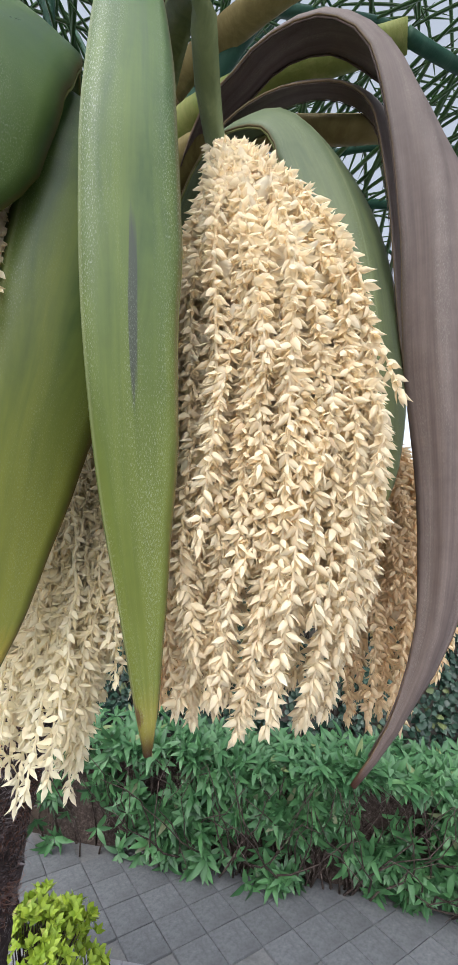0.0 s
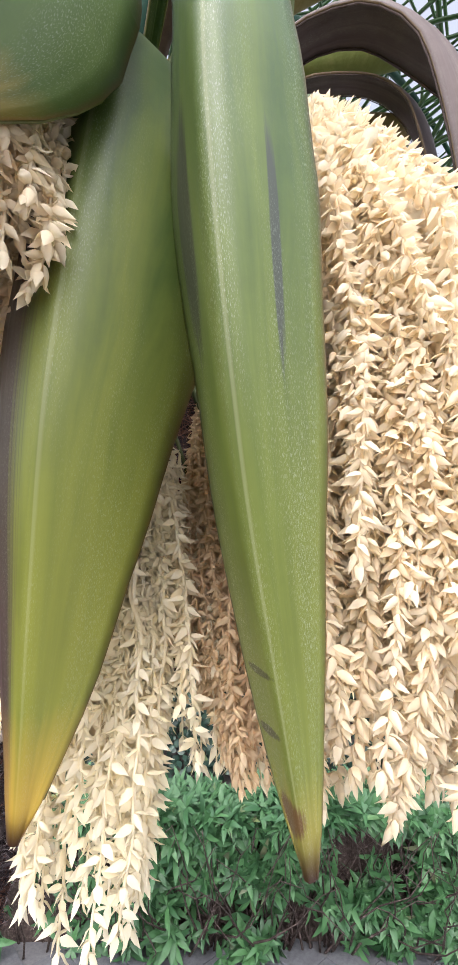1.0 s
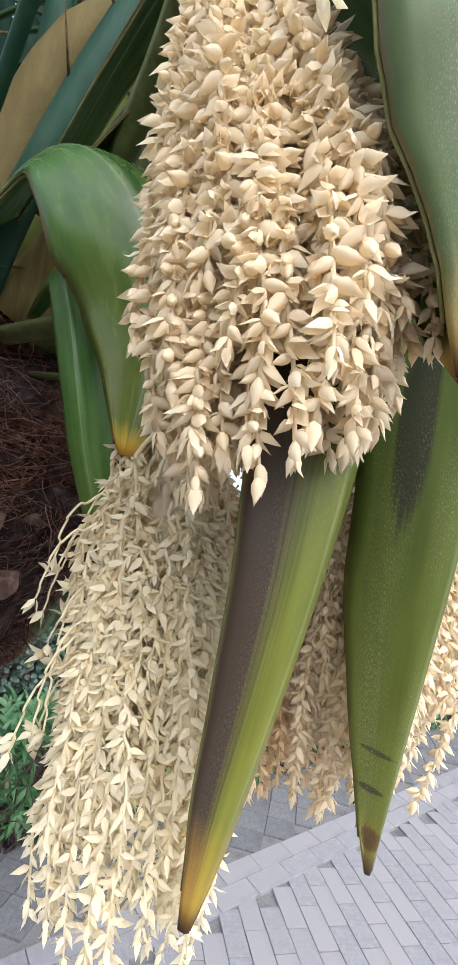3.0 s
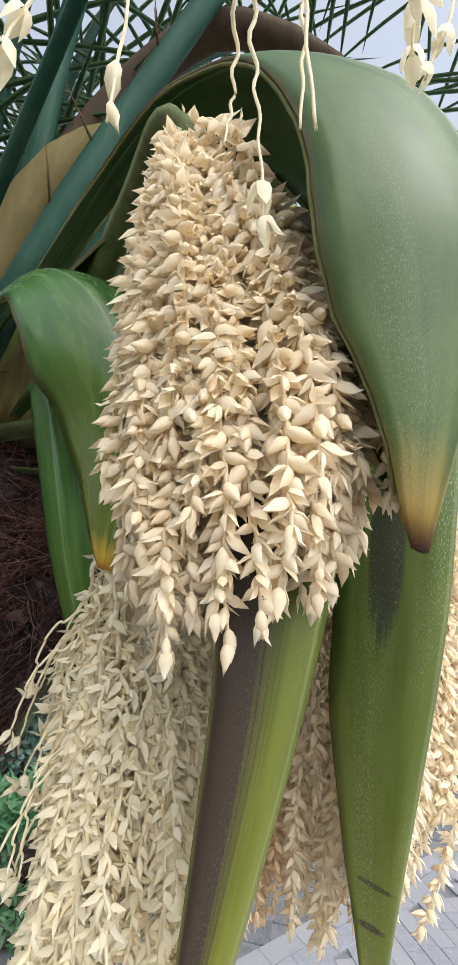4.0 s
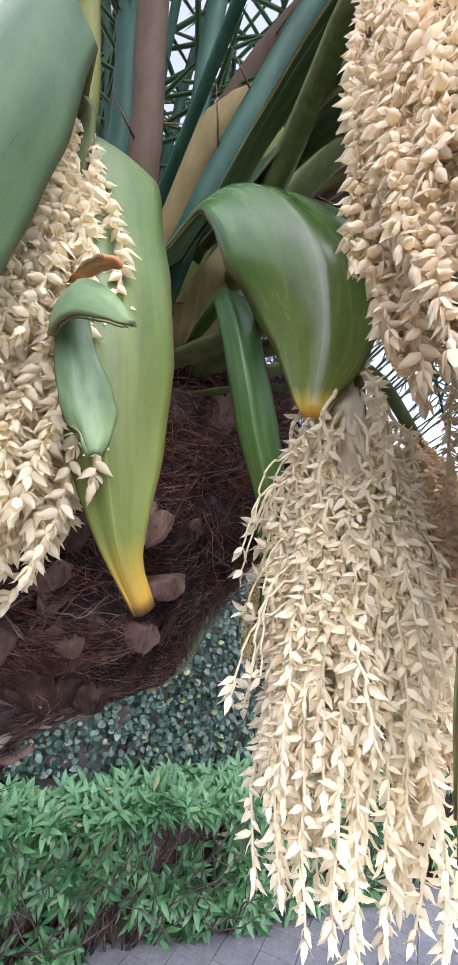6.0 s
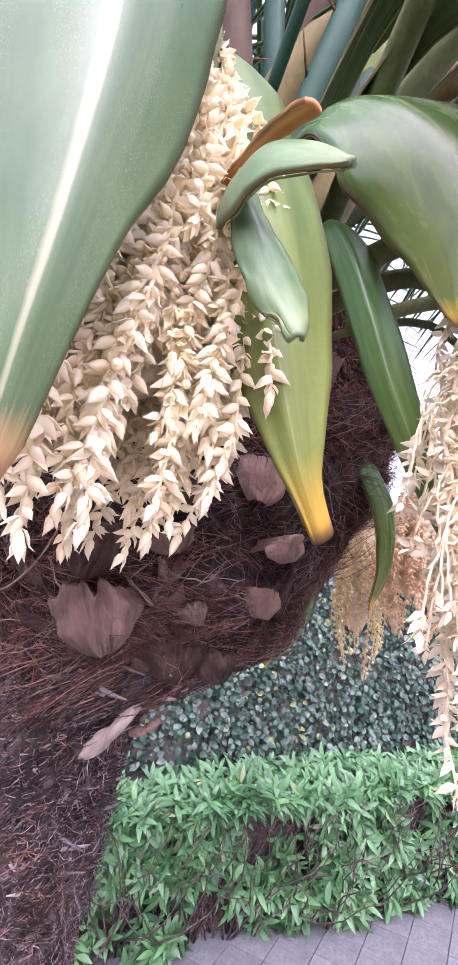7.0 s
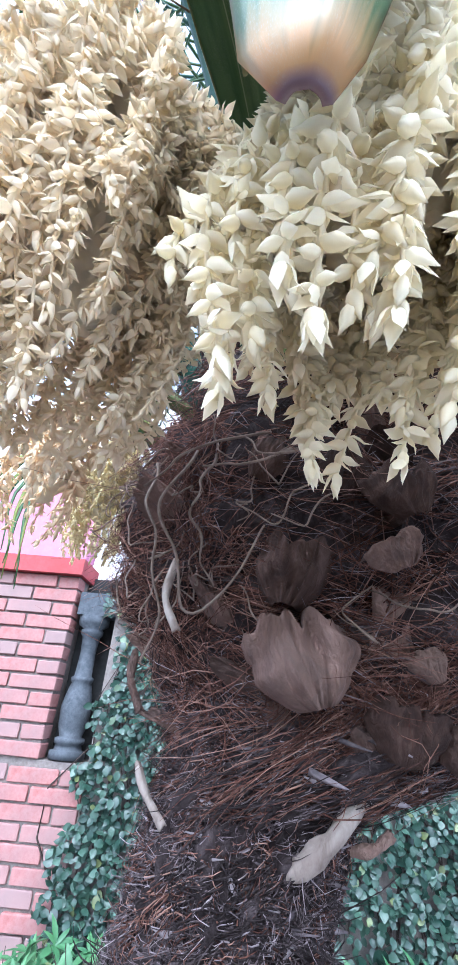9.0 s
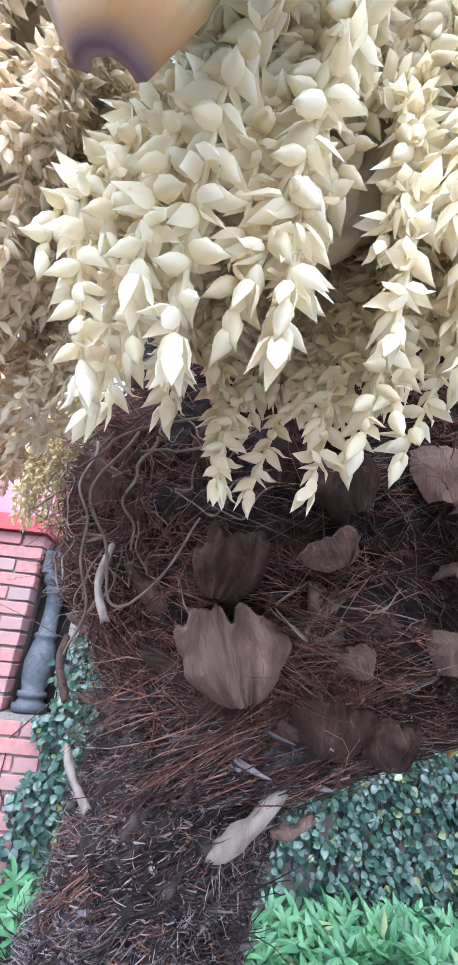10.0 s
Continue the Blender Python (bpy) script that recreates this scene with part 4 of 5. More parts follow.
spathe([(-0.385, 0.54, 1.90), (-0.330, 0.385, 1.895), (-0.307, 0.305, 1.775), (-0.300, 0.287, 1.674), (-0.298, 0.290, 1.625), (-0.294, 0.296, 1.572), (-0.289, 0.305, 1.525), (-0.282, 0.318, 1.472), (-0.273, 0.332, 1.421), (-0.260, 0.352, 1.347)],
       [(0, 0, 1), (0.0, -0.6, 0.8), (-0.3, -0.93, 0.2), (-0.375, -0.927, 0), (-0.36, -0.93, 0)], [57, 52, 44, 44, 46], [(0, .008, .006), (.2, .010, .010), (.33, .017, .022), (.42, .028, .035), (.5, .038, .045), (.66, .056, .050), (.8, .046, .038), (.9, .028, .022), (.97, .012, .010), (1, .003, .003)],
       GREEN, "long green spathe with a grey streak and yellow tip", 16, 0.004, 1, 0.0004)
spathe([(-0.44, 0.58, 1.76), (-0.39, 0.43, 1.80), (-0.354, 0.347, 1.745), (-0.346, 0.320, 1.665), (-0.350, 0.317, 1.590), (-0.357, 0.324, 1.514), (-0.362, 0.340, 1.441), (-0.366, 0.355, 1.385), (-0.369, 0.364, 1.352)],
       [(0, 0, 1), (0.1, -0.6, 0.8), (0.0, -1, 0.1), (0.02, -1, 0), (0.02, -1, 0)], 57, [(0, .008, .006), (.2, .016, .016), (.3, .026, .038), (.40, .034, .054), (.55, .040, .070), (.7, .040, .066), (.82, .028, .046), (.92, .016, .026), (.97, .008, .012), (1, .003, .002)],
       GREEN_BROWN, "green and brown spathe with an amber tip", 14, 0.004, 2, 0.0003)
spathe([(-0.445, 0.60, 1.76), (-0.417, 0.45, 1.845), (-0.402, 0.35, 1.818), (-0.388, 0.272, 1.742), (-0.374, 0.246, 1.684), (-0.370, 0.249, 1.632), (-0.376, 0.262, 1.570)],
       [(0, -0.2, 1), (-0.05, -0.5, 0.9), (-0.05, -0.8, 0.6), (0.14, -1, 0.1), (0.17, -1, -0.1)], [72, 68, 62, 52, 46], [(0, .010, .010), (.2, .012, .012), (.33, .013, .022), (.42, .015, .040), (.5, .017, .055), (.58, .022, .072), (.66, .034, .082), (.72, .044, .082), (.77, .049, .082), (.83, .050, .080), (.88, .043, .072), (.92, .030, .058), (.95, .019, .042), (.98, .010, .020), (1, .003, .004)],
       GREEN_PALE, "arched pale green spathe with an orange tip", 22, 0.004, 3)
spathe([(-0.490, 0.64, 1.68), (-0.470, 0.560, 1.740), (-0.450, 0.512, 1.758), (-0.425, 0.476, 1.738), (-0.402, 0.450, 1.688), (-0.391, 0.442, 1.620), (-0.393, 0.450, 1.555)],
       [(-0.2, -0.2, 1), (-0.25, -0.6, 0.8), (-0.45, -0.75, 0.5), (-0.65, -0.7, 0.2), (-0.65, -0.7, 0)], 80, [(0, .010, .010), (.3, .024, .022), (.45, .046, .036), (.62, .062, .044), (.78, .052, .042), (.9, .032, .028), (.96, .017, .014), (1, .004, .004)],
       GREEN_DARK, "glossy dark green spathe arching out of the crown", 22, 0.002, 4)
spathe([(-0.43, 0.62, 1.68), (-0.430, 0.548, 1.695), (-0.424, 0.525, 1.668), (-0.410, 0.518, 1.610), (-0.394, 0.518, 1.555), (-0.374, 0.518, 1.500), (-0.352, 0.520, 1.440)],
       [(-0.2, -0.3, 0.8), (-0.5, -0.8, 0.2), (-0.6, -0.8, 0), (-0.6, -0.8, 0)], 56, TAPER(.018, .022),
       spathe_mat("spathe_fresh", (0.05, 0.135, 0.03), (0.10, 0.23, 0.05), (0.3, 0.3, 0.06), 0.95, None, 0.2, 0.35, 0.0, (), 0.3, 0.2, 0.3), "narrow folded bright green spathe", 14, 0.002, 5, 0.0004)
spathe([(-0.555, 0.60, 1.66), (-0.552, 0.464, 1.695), (-0.541, 0.437, 1.626), (-0.531, 0.427, 1.565), (-0.518, 0.429, 1.510), (-0.507, 0.435, 1.473), (-0.498, 0.441, 1.451), (-0.483, 0.452, 1.429)],
       [(0, -0.2, 1), (-0.15, -0.9, 0.4), (-0.25, -0.97, 0), (-0.25, -0.97, 0)], 70, [(0, .010, .010), (.25, .024, .036), (.4, .028, .044), (.55, .027, .044), (.7, .024, .040), (.82, .018, .028), (.9, .010, .015), (.94, .006, .009), (1, .005, .007)],
       spathe_mat("spathe_bright", (0.06, 0.115, 0.035), (0.125, 0.20, 0.05), (0.66, 0.38, 0.04), 0.90, None, 0.25, 0.42, 0.0, (), 0.45, 0.28, 0.3), "hanging green spathe with a bright yellow-orange tip", 16, 0.003, 6, 0.0004)
spathe([(-0.546, 0.415, 1.555), (-0.544, 0.402, 1.555), (-0.539, 0.387, 1.552), (-0.530, 0.374, 1.542), (-0.522, 0.363, 1.527)],
       [(-0.3, -0.2, 0.9), (-0.2, -0.3, 0.9), (0, -0.3, 0.95), (0, -0.3, 0.95)], 34, [(0, .014, .004), (.25, .020, .004), (.5, .017, .004), (.75, .010, .003), (.93, .004, .002), (1, .001, .001)],
       GREEN_CURL, "small green spathe folded to a sharp point", 26, 0.001, 7)
spathe([(-0.542, 0.408, 1.558), (-0.538, 0.402, 1.532), (-0.533, 0.399, 1.511), (-0.527, 0.396, 1.496), (-0.524, 0.395, 1.489)],
       [(-0.3, -0.9, 0.3), (-0.3, -0.95, 0), (-0.2, -0.98, 0)], 74, [(0, .006, .004), (.3, .008, .008), (.55, .008, .014), (.75, .006, .015), (.9, .003, .009), (1, .001, .002)],
       GREEN_CURL, "small twisted green spathe with a folded edge", 34, 0.003, 17)
spathe([(-0.543, 0.426, 1.574), (-0.542, 0.417, 1.572), (-0.537, 0.392, 1.563), (-0.531, 0.370, 1.553)],
       [(0.2, -0.5, 0.8), (0.2, -0.6, 0.8), (0.1, -0.7, 0.7)], 78, [(0, .002, .002), (.4, .003, .003), (.9, .0042, .0036), (1, .003, .004)], ORANGE, "thin dried orange spathe edge", 20, 0.0015, 8)
spathe([(-0.565, 0.60, 1.68), (-0.575, 0.44, 1.735), (-0.582, 0.385, 1.680), (-0.589, 0.370, 1.602), (-0.591, 0.371, 1.551), (-0.597, 0.376, 1.500), (-0.603, 0.382, 1.467), (-0.607, 0.388, 1.446), (-0.610, 0.394, 1.430)],
       [(0, -0.2, 1), (0, -0.8, 0.6), (0.05, -1, 0.1), (0.08, -1, 0), (0.08, -1, 0)], 64, [(0, .010, .010), (.4, .050, .030), (.6, .082, .040), (.7, .080, .036), (.78, .072, .029), (.84, .058, .018), (.88, .044, .014), (.91, .030, .012), (.94, .022, .010), (.97, .017, .008), (.99, .011, .006), (1, .004, .003)],
       spathe_mat("spathe_waxy", (0.07, 0.145, 0.07), (0.14, 0.225, 0.115), (0.62, 0.36, 0.15), 0.955, None, 0.35, 0.34, 0.0, (), 0.1, 0.1, 0.9, 0.05, (0.30, 0.20, 0.22), 0.994, 0.03, 0.25), "waxy grey-green spathe with pale keel and peach tip", 18, 0.002, 9, 0.0008)
spathe([(-0.42, 0.78, 1.56), (-0.32, 0.70, 1.57), (-0.285, 0.676, 1.520), (-0.275, 0.676, 1.475), (-0.279, 0.683, 1.427), (-0.298, 0.692, 1.388)],
       [(0, 0, 1), (0.5, -0.5, 0.5), (0.5, -0.8, 0), (0.5, -0.8, 0)], 68, TAPER(.028, .028), GREEN_DARK, "small dark green spathe beside the trunk", 18, 0.001, 10)
spathe([(-0.42, 0.78, 1.47), (-0.33, 0.755, 1.45), (-0.325, 0.765, 1.40), (-0.352, 0.770, 1.350), (-0.380, 0.776, 1.320)],
       [(0, -0.6, 0.8), (0.3, -0.9, 0.2), (0.2, -1, 0.2)], 66, TAPER(.020, .020), GREEN_DARK, "small green spathe with an orange tip below the crown", 18, 0.001, 11)
spathe([(-0.40, 0.66, 1.80), (-0.300, 0.510, 1.885), (-0.265, 0.479, 1.900), (-0.227, 0.454, 1.916), (-0.174, 0.434, 1.909), (-0.125, 0.427, 1.857), (-0.097, 0.427, 1.760), (-0.090, 0.430, 1.627), (-0.085, 0.436, 1.502), (-0.092, 0.438, 1.409), (-0.117, 0.443, 1.343), (-0.144, 0.444, 1.303)],
       [(0, 0, 1), (0.1, -0.3, 1), (0.5, -0.6, 0.7), (-0.2, -0.95, 0.1), (-0.2, -0.95, 0), (0.3, -0.8, -0.4)], 66, [(0, .008, .010), (.2, .012, .020), (.4, .018, .034), (.55, .030, .046), (.7, .030, .042), (.84, .018, .022), (.93, .007, .009), (1, .002, .002)],
       DRY, "dry grey-brown spathe arching down beside the cluster", 20, 0.006, 12)
spathe([(-0.38, 0.66, 1.82), (-0.290, 0.520, 1.862), (-0.231, 0.476, 1.878), (-0.169, 0.474, 1.886), (-0.124, 0.477, 1.856), (-0.109, 0.481, 1.784), (-0.099, 0.490, 1.661), (-0.095, 0.495, 1.600)],
       [(0, 0, 1), (0.1, -0.2, 1), (0.7, -0.3, 0.7), (0.9, -0.4, 0)], 60, TAPER(.018, .016), DRY, "dry brown curled spathe", 24, 0.004, 13)
spathe([(-0.38, 0.66, 1.78), (-0.290, 0.510, 1.840), (-0.235, 0.465, 1.848), (-0.190, 0.460, 1.824), (-0.150, 0.465, 1.749), (-0.126, 0.474, 1.643), (-0.117, 0.484, 1.547), (-0.122, 0.488, 1.486)],
       [(0, 0, 1), (0.1, -0.6, 0.8), (0.3, -0.9, 0.4), (0.2, -0.98, 0)], 74, [(0, .01, .01), (.25, .022, .016), (.5, .046, .034), (.7, .052, .036), (.85, .040, .026), (.95, .020, .012), (1, .003, .003)],
       GREY_GREEN, "grey-green spathe behind the cluster", 18, 0.004, 14)
spathe([(-0.60, 0.62, 1.68), (-0.66, 0.45, 1.735), (-0.705, 0.412, 1.690), (-0.730, 0.408, 1.620), (-0.736, 0.415, 1.550)],
       [(0, 0, 1), (-0.2, -0.6, 0.7), (-0.5, -0.8, 0.2), (-0.5, -0.8, 0)], 70, TAPER(.022, .022), GREEN_PALE, "pale green spathe over the far cluster", 18, 0.002, 15)
spathe([(-0.60, 0.84, 1.60), (-0.640, 0.76, 1.69), (-0.694, 0.750, 1.688), (-0.740, 0.748, 1.680), (-0.770, 0.748, 1.660)],
       [(0, 0, 1), (0, -0.5, 0.8), (0, -0.8, -0.6)], 70, TAPER(.018, .018), GREEN_DARK, "small dark green spathe behind the trunk", 18, 0.001, 16)


# ---------------------------------------------------------------- flower clusters
def bud_template(k=5, rings=((0.0, 0.10), (0.20, 0.27), (0.46, 0.30), (0.76, 0.13))):
    """A plump bud drawn out to a sharp tip."""
    v = [(r * math.cos(a + z), r * math.sin(a + z), z) for z, r in rings for a in np.arange(k) * 2 * math.pi / k]
    v.append((0, 0, 1.12))
    n, f = len(rings), []
    for i in range(n - 1):
        for j in range(k):
            a, b, c, d = i * k + j, i * k + (j + 1) % k, (i + 1) * k + (j + 1) % k, (i + 1) * k + j
            f += [(a, b, c), (a, c, d)]
    f += [((n - 1) * k + j, (n - 1) * k + (j + 1) % k, n * k) for j in range(k)]
    return np.array(v), np.array(f)


def open_template(fine=False, spread=0.58):
    """Three thin, broad, pointed petals that form a cup and spread at their tips."""
    v, f = [], []
    up = np.array([0, 0, 1.0])
    for p in range(3):
        a = p * 2 * math.pi / 3
        rad, side = np.array([math.cos(a), math.sin(a), 0]), np.array([-math.sin(a), math.cos(a), 0])
        nor = unit(rad * 0.8 - up * 0.45)
        tip = rad * (spread if p else spread - 0.14) + up * (1.0 if p else 1.08)
        base = len(v)
        v.append(rad * 0.03)
        rows = [(0.18, 0.24, 0.20, 0.13), (0.32, 0.60, 0.18, 0.12)] if fine else [(0.21, 0.26, 0.24, 0.11), (0.36, 0.60, 0.20, 0.09)]
        across = ((-1, 0), (-0.5, 0.75), (0, 1), (0.5, 0.75), (1, 0)) if fine else ((-1, 0), (0, 1), (1, 0))
        k = len(across)
        for r, z, w, th in rows:
            v += [rad * r + up * z + side * w * x + nor * th * y for x, y in across]
        v.append(tip)
        f += [(base, base + 2 + j, base + 1 + j) for j in range(k - 1)]
        for i in range(len(rows) - 1):
            for j in range(k - 1):
                q = base + 1 + k * i + j
                f += [(q, q + 1, q + 1 + k), (q, q + 1 + k, q + k)]
        q = base + 1 + k * (len(rows) - 1)
        f += [(q + j, q + j + 1, q + k) for j in range(k - 1)]
    return np.array(v), np.array(f)


def claw_template(fine=False):
    """A plump flower: three thick cupped petals whose points part a little."""
    v, f = [], []
    up = np.array([0, 0, 1.0])
    for p in range(3):
        a = p * 2 * math.pi / 3
        rad, side = np.array([math.cos(a), math.sin(a), 0]), np.array([-math.sin(a), math.cos(a), 0])
        nor = unit(rad - up * 0.25)
        tip = rad * (0.50 if p == 1 else 0.32) + up * (0.96 if p == 1 else 1.06)
        base, across = len(v), ((-1, 0), (-0.45, 0.85), (0.45, 0.85), (1, 0))
        rows = [(0.14, 0.16, 0.20, 0.11), (0.21, 0.42, 0.25, 0.13), (0.25, 0.70, 0.15, 0.08)] if fine else [(0.17, 0.22, 0.23, 0.12), (0.25, 0.58, 0.20, 0.11)]
        v.append(rad * 0.03)
        for r, z, w, th in rows:
            v += [rad * r + up * z + side * w * x + nor * th * y for x, y in across]
        v.append(tip)
        f += [(base, base + 2 + j, base + 1 + j) for j in range(3)]
        for i in range(len(rows) - 1):
            for j in range(3):
                q = base + 1 + 4 * i + j
                f += [(q, q + 1, q + 5), (q, q + 5, q + 4)]
        q = base + 1 + 4 * (len(rows) - 1)
        f += [(q + j, q + j + 1, q + 4) for j in range(3)]
    return np.array(v), np.array(f)


def plump(rings, k):
    """A bud that swells below its middle, bends a little and ends in a short point."""
    v, f = bud_template(k, rings)
    v[:, 0] += 0.16 * v[:, 2] ** 2
    return v, f


BUD = plump(((0.0, 0.08), (0.20, 0.20), (0.48, 0.22), (0.78, 0.10)), 5)
FINE_BUD = plump(((0.0, 0.08), (0.14, 0.18), (0.36, 0.255), (0.60, 0.215), (0.84, 0.10)), 7)
OPEN, CLAW, FINE_CLAW = open_template(False, 0.72), claw_template(), claw_template(True)


def flower_cluster(axis, radius, profile, strands, size, spacing, opened, material, stem, label, seed, peduncle, bare=0.04, wave=0.0, low=0.62, squash=(1, 1), top=0.5, stray=0.0, splay=0.35, lengths=(0.35, 1.0), turn=0.0, core=0.5, stalk_w=0.011, thin=1.0, curls=0, stalk=None, fine=False, slant=None, wide=False):
    """A hanging mass of flower-covered strands. axis: its middle line from top to bottom; profile: its outline, as (place, share of the
    radius); peduncle: the stalk from the crown."""
    g = np.random.default_rng(seed)
    line = curve_points(axis, 60)
    ps, pr = np.array(profile).T
    ob = thing("flower_cluster", tuple(map(float, peduncle[0])), label, "flowers", "hanging palm flower clusters")
    under(ob, put("flower_stalk", *tube(curve_points(list(peduncle) + [tuple(line[0]), tuple(line[18]), tuple(line[40])], 30), [stalk_w, stalk_w * 0.95, stalk_w * 0.7, 0.004], 8, 0.45), stalk or STALK, None, "" if stalk else "olive green flattened flower stalk"))
    total = float(np.linalg.norm(np.diff(line, axis=0), axis=1).sum())
    at = lambda f: np.stack([np.interp(f, np.linspace(0, 1, 60), line[:, c]) for c in range(3)], -1)
    if core:
        # the packed inner flowers, too deep to tell apart
        nc, na, v = 60, 40, []
        for i in range(nc):
            f = 0.03 + 0.72 * i / (nc - 1)
            end = math.sin(math.pi * min(1, max(0.0, i / (nc - 1)))) ** 0.35
            for a in np.arange(na) * 2 * math.pi / na:
                rr = radius * core * np.interp(f, ps, pr) * (end + 0.02) * (1 + 0.45 * noise.noise(Vector((math.cos(a) * 4.5, math.sin(a) * 4.5, f * total * 130 + seed))) + 0.4 * noise.noise(Vector((math.cos(a) * 11, math.sin(a) * 11, f * total * 330))))
                x, y, c, d = math.cos(a) * squash[0] * rr, math.sin(a) * squash[1] * rr, math.cos(radians(turn)), math.sin(radians(turn))
                v.append(at(f) + np.array([c * x - d * y, d * x + c * y, 0]))
        fc = [(i * na + j, i * na + (j + 1) % na, (i + 1) * na + (j + 1) % na, (i + 1) * na + j) for i in range(nc - 1) for j in range(na)]
        under(ob, put("inner_mass", v, fc, CREAM, None, "tan inner mass of packed flowers"))["kind"] = "stuff"
    for j in range(curls):
        a = g.uniform(2.0, 3.4)
        p0 = at(g.uniform(0.16, 0.50)) + 0.8 * radius * np.array([math.cos(a), math.sin(a) * 0.6, 0])
        far = g.uniform(0.45, 1.0)
        tip = p0 + np.array([math.cos(a) * 0.036 * far, math.sin(a) * 0.034 * far, -0.058 * g.uniform(0.6, 1.2)])
        ts = np.linspace(0, 1, 40)
        way = curve_points([p0, p0 * 0.55 + tip * 0.45 + np.array([math.cos(a) * 0.01, 0, 0.006]), tip], 40)
        way = way + (0.0020 * np.sin(ts * 30 + j))[:, None] * np.array([0.5, 0.2, 0.8]) * np.minimum(1, (1 - ts) * 5)[:, None]
        heap = Heap()
        heap.add(*tube(way, [0.0009, 0.0007, 0.0006], 5))
        m_ = int(g.integers(1, 4))
        rot = frames_for((way[-1] - way[-3])[None] * np.ones((m_, 1)) * 60 + g.normal(0, 0.35, (m_, 3)), g.uniform(0, 6, m_))
        heap.add_many(np.einsum("kab,nb->kna", rot, OPEN[0]) * size * 1.05 + way[-1 - np.arange(m_) * 3][:, None], OPEN[1])
        under(ob, heap.done("curled_spikelet", material, None, "bare wavy strand with an open flower at its end"))
    for i in range(strands):
        th = i * 2.39996 + g.normal(0, 0.25)
        rho = low + (1 - low) * math.sqrt((i + 0.5) / strands)
        f0 = g.uniform(0.0, top) * (0.3 + 0.7 * rho)
        f1 = min(1.0, max(f0 + 0.22, g.uniform(*lengths) if rho > 0.75 else g.uniform(0.75, 1.0)))
        a, b, c, d = math.cos(th) * squash[0], math.sin(th) * squash[1], math.cos(radians(turn)), math.sin(radians(turn))
        out = np.array([c * a - d * b, d * a + c * b, 0])
        if slant:
            f1 = max(f0 + 0.15, f1 * (1 - max(0.0, slant[2] * float(out[0] * slant[0] + out[1] * slant[1]))))
        s = np.linspace(0, 1, 30)
        f = f0 + (f1 - f0) * s
        if stray and g.uniform() < stray:
            wild = 1.0 + g.uniform(0.2, 0.8) * s
        else:
            wild = np.ones(30)
        rr = radius * np.interp(f, ps, pr) * rho * (1 - np.exp(-s / 0.16)) * wild
        drift = radius * 0.12 * np.array([g.normal(), g.normal(), 0]) * np.sin(s * g.uniform(2, 5) + g.uniform(0, 3))[:, None] * np.minimum(1, s * 3)[:, None]
        path = at(f) + out * rr[:, None] + drift + splay * radius * 0.15 * np.array([g.normal(), g.normal(), 0]) * (s**2)[:, None]
        ph = g.uniform(0, 6)
        amp = wave * (1 - s) * np.minimum(1, s * 6)
        path = path + (amp * np.sin(s * 34 + ph))[:, None] * np.array([math.sin(th), -math.cos(th), 0.25]) + (amp * 0.6 * np.cos(s * 31 + ph))[:, None] * out
        L = np.r_[0, np.cumsum(np.linalg.norm(np.diff(path, axis=0), axis=1))]
        heap = Heap()
        heap.add(*tube(path, [0.0016 * thin, 0.0012 * thin, 0.0007 * thin], 4))
        start = L[-1] * (bare if np.isscalar(bare) else g.uniform(*bare))
        along = np.arange(start, L[-1], spacing)
        m_ = len(along)
        if m_ > 1:
            p = np.stack([np.interp(along, L, path[:, c]) for c in range(3)], 1)
            tan = unit(np.gradient(p, axis=0))
            spin = np.arange(m_) * 2.2 + g.uniform(0, 6) + g.normal(0, 0.3, m_)
            fr = frames_for(tan, spin)
            way = fr[:, :, 0] * g.uniform(0.75, 1.15, (m_, 1)) + tan * g.uniform(0.35, 0.85, (m_, 1)) + np.array([0, 0, -0.15])
            way[-2:] = tan[-2:] + 0.2 * fr[-2:, :, 0]
            rot = frames_for(way, g.uniform(0, 6, m_))
            sc = size * g.uniform(0.78, 1.18, m_) * (0.85 + 0.15 * np.sin(np.linspace(0.3, 2.8, m_)))
            kind = g.uniform(0, 1, m_) < opened
            for tpl, pick in ((FINE_BUD if fine else BUD, ~kind), (OPEN if wide else FINE_CLAW if fine else CLAW, kind)):
                if pick.any():
                    v = np.einsum("kab,nb->kna", rot[pick], tpl[0]) * sc[pick][:, None, None] + p[pick][:, None]
                    heap.add_many(v, tpl[1])
        under(ob, heap.done("spikelet", material))
    return ob


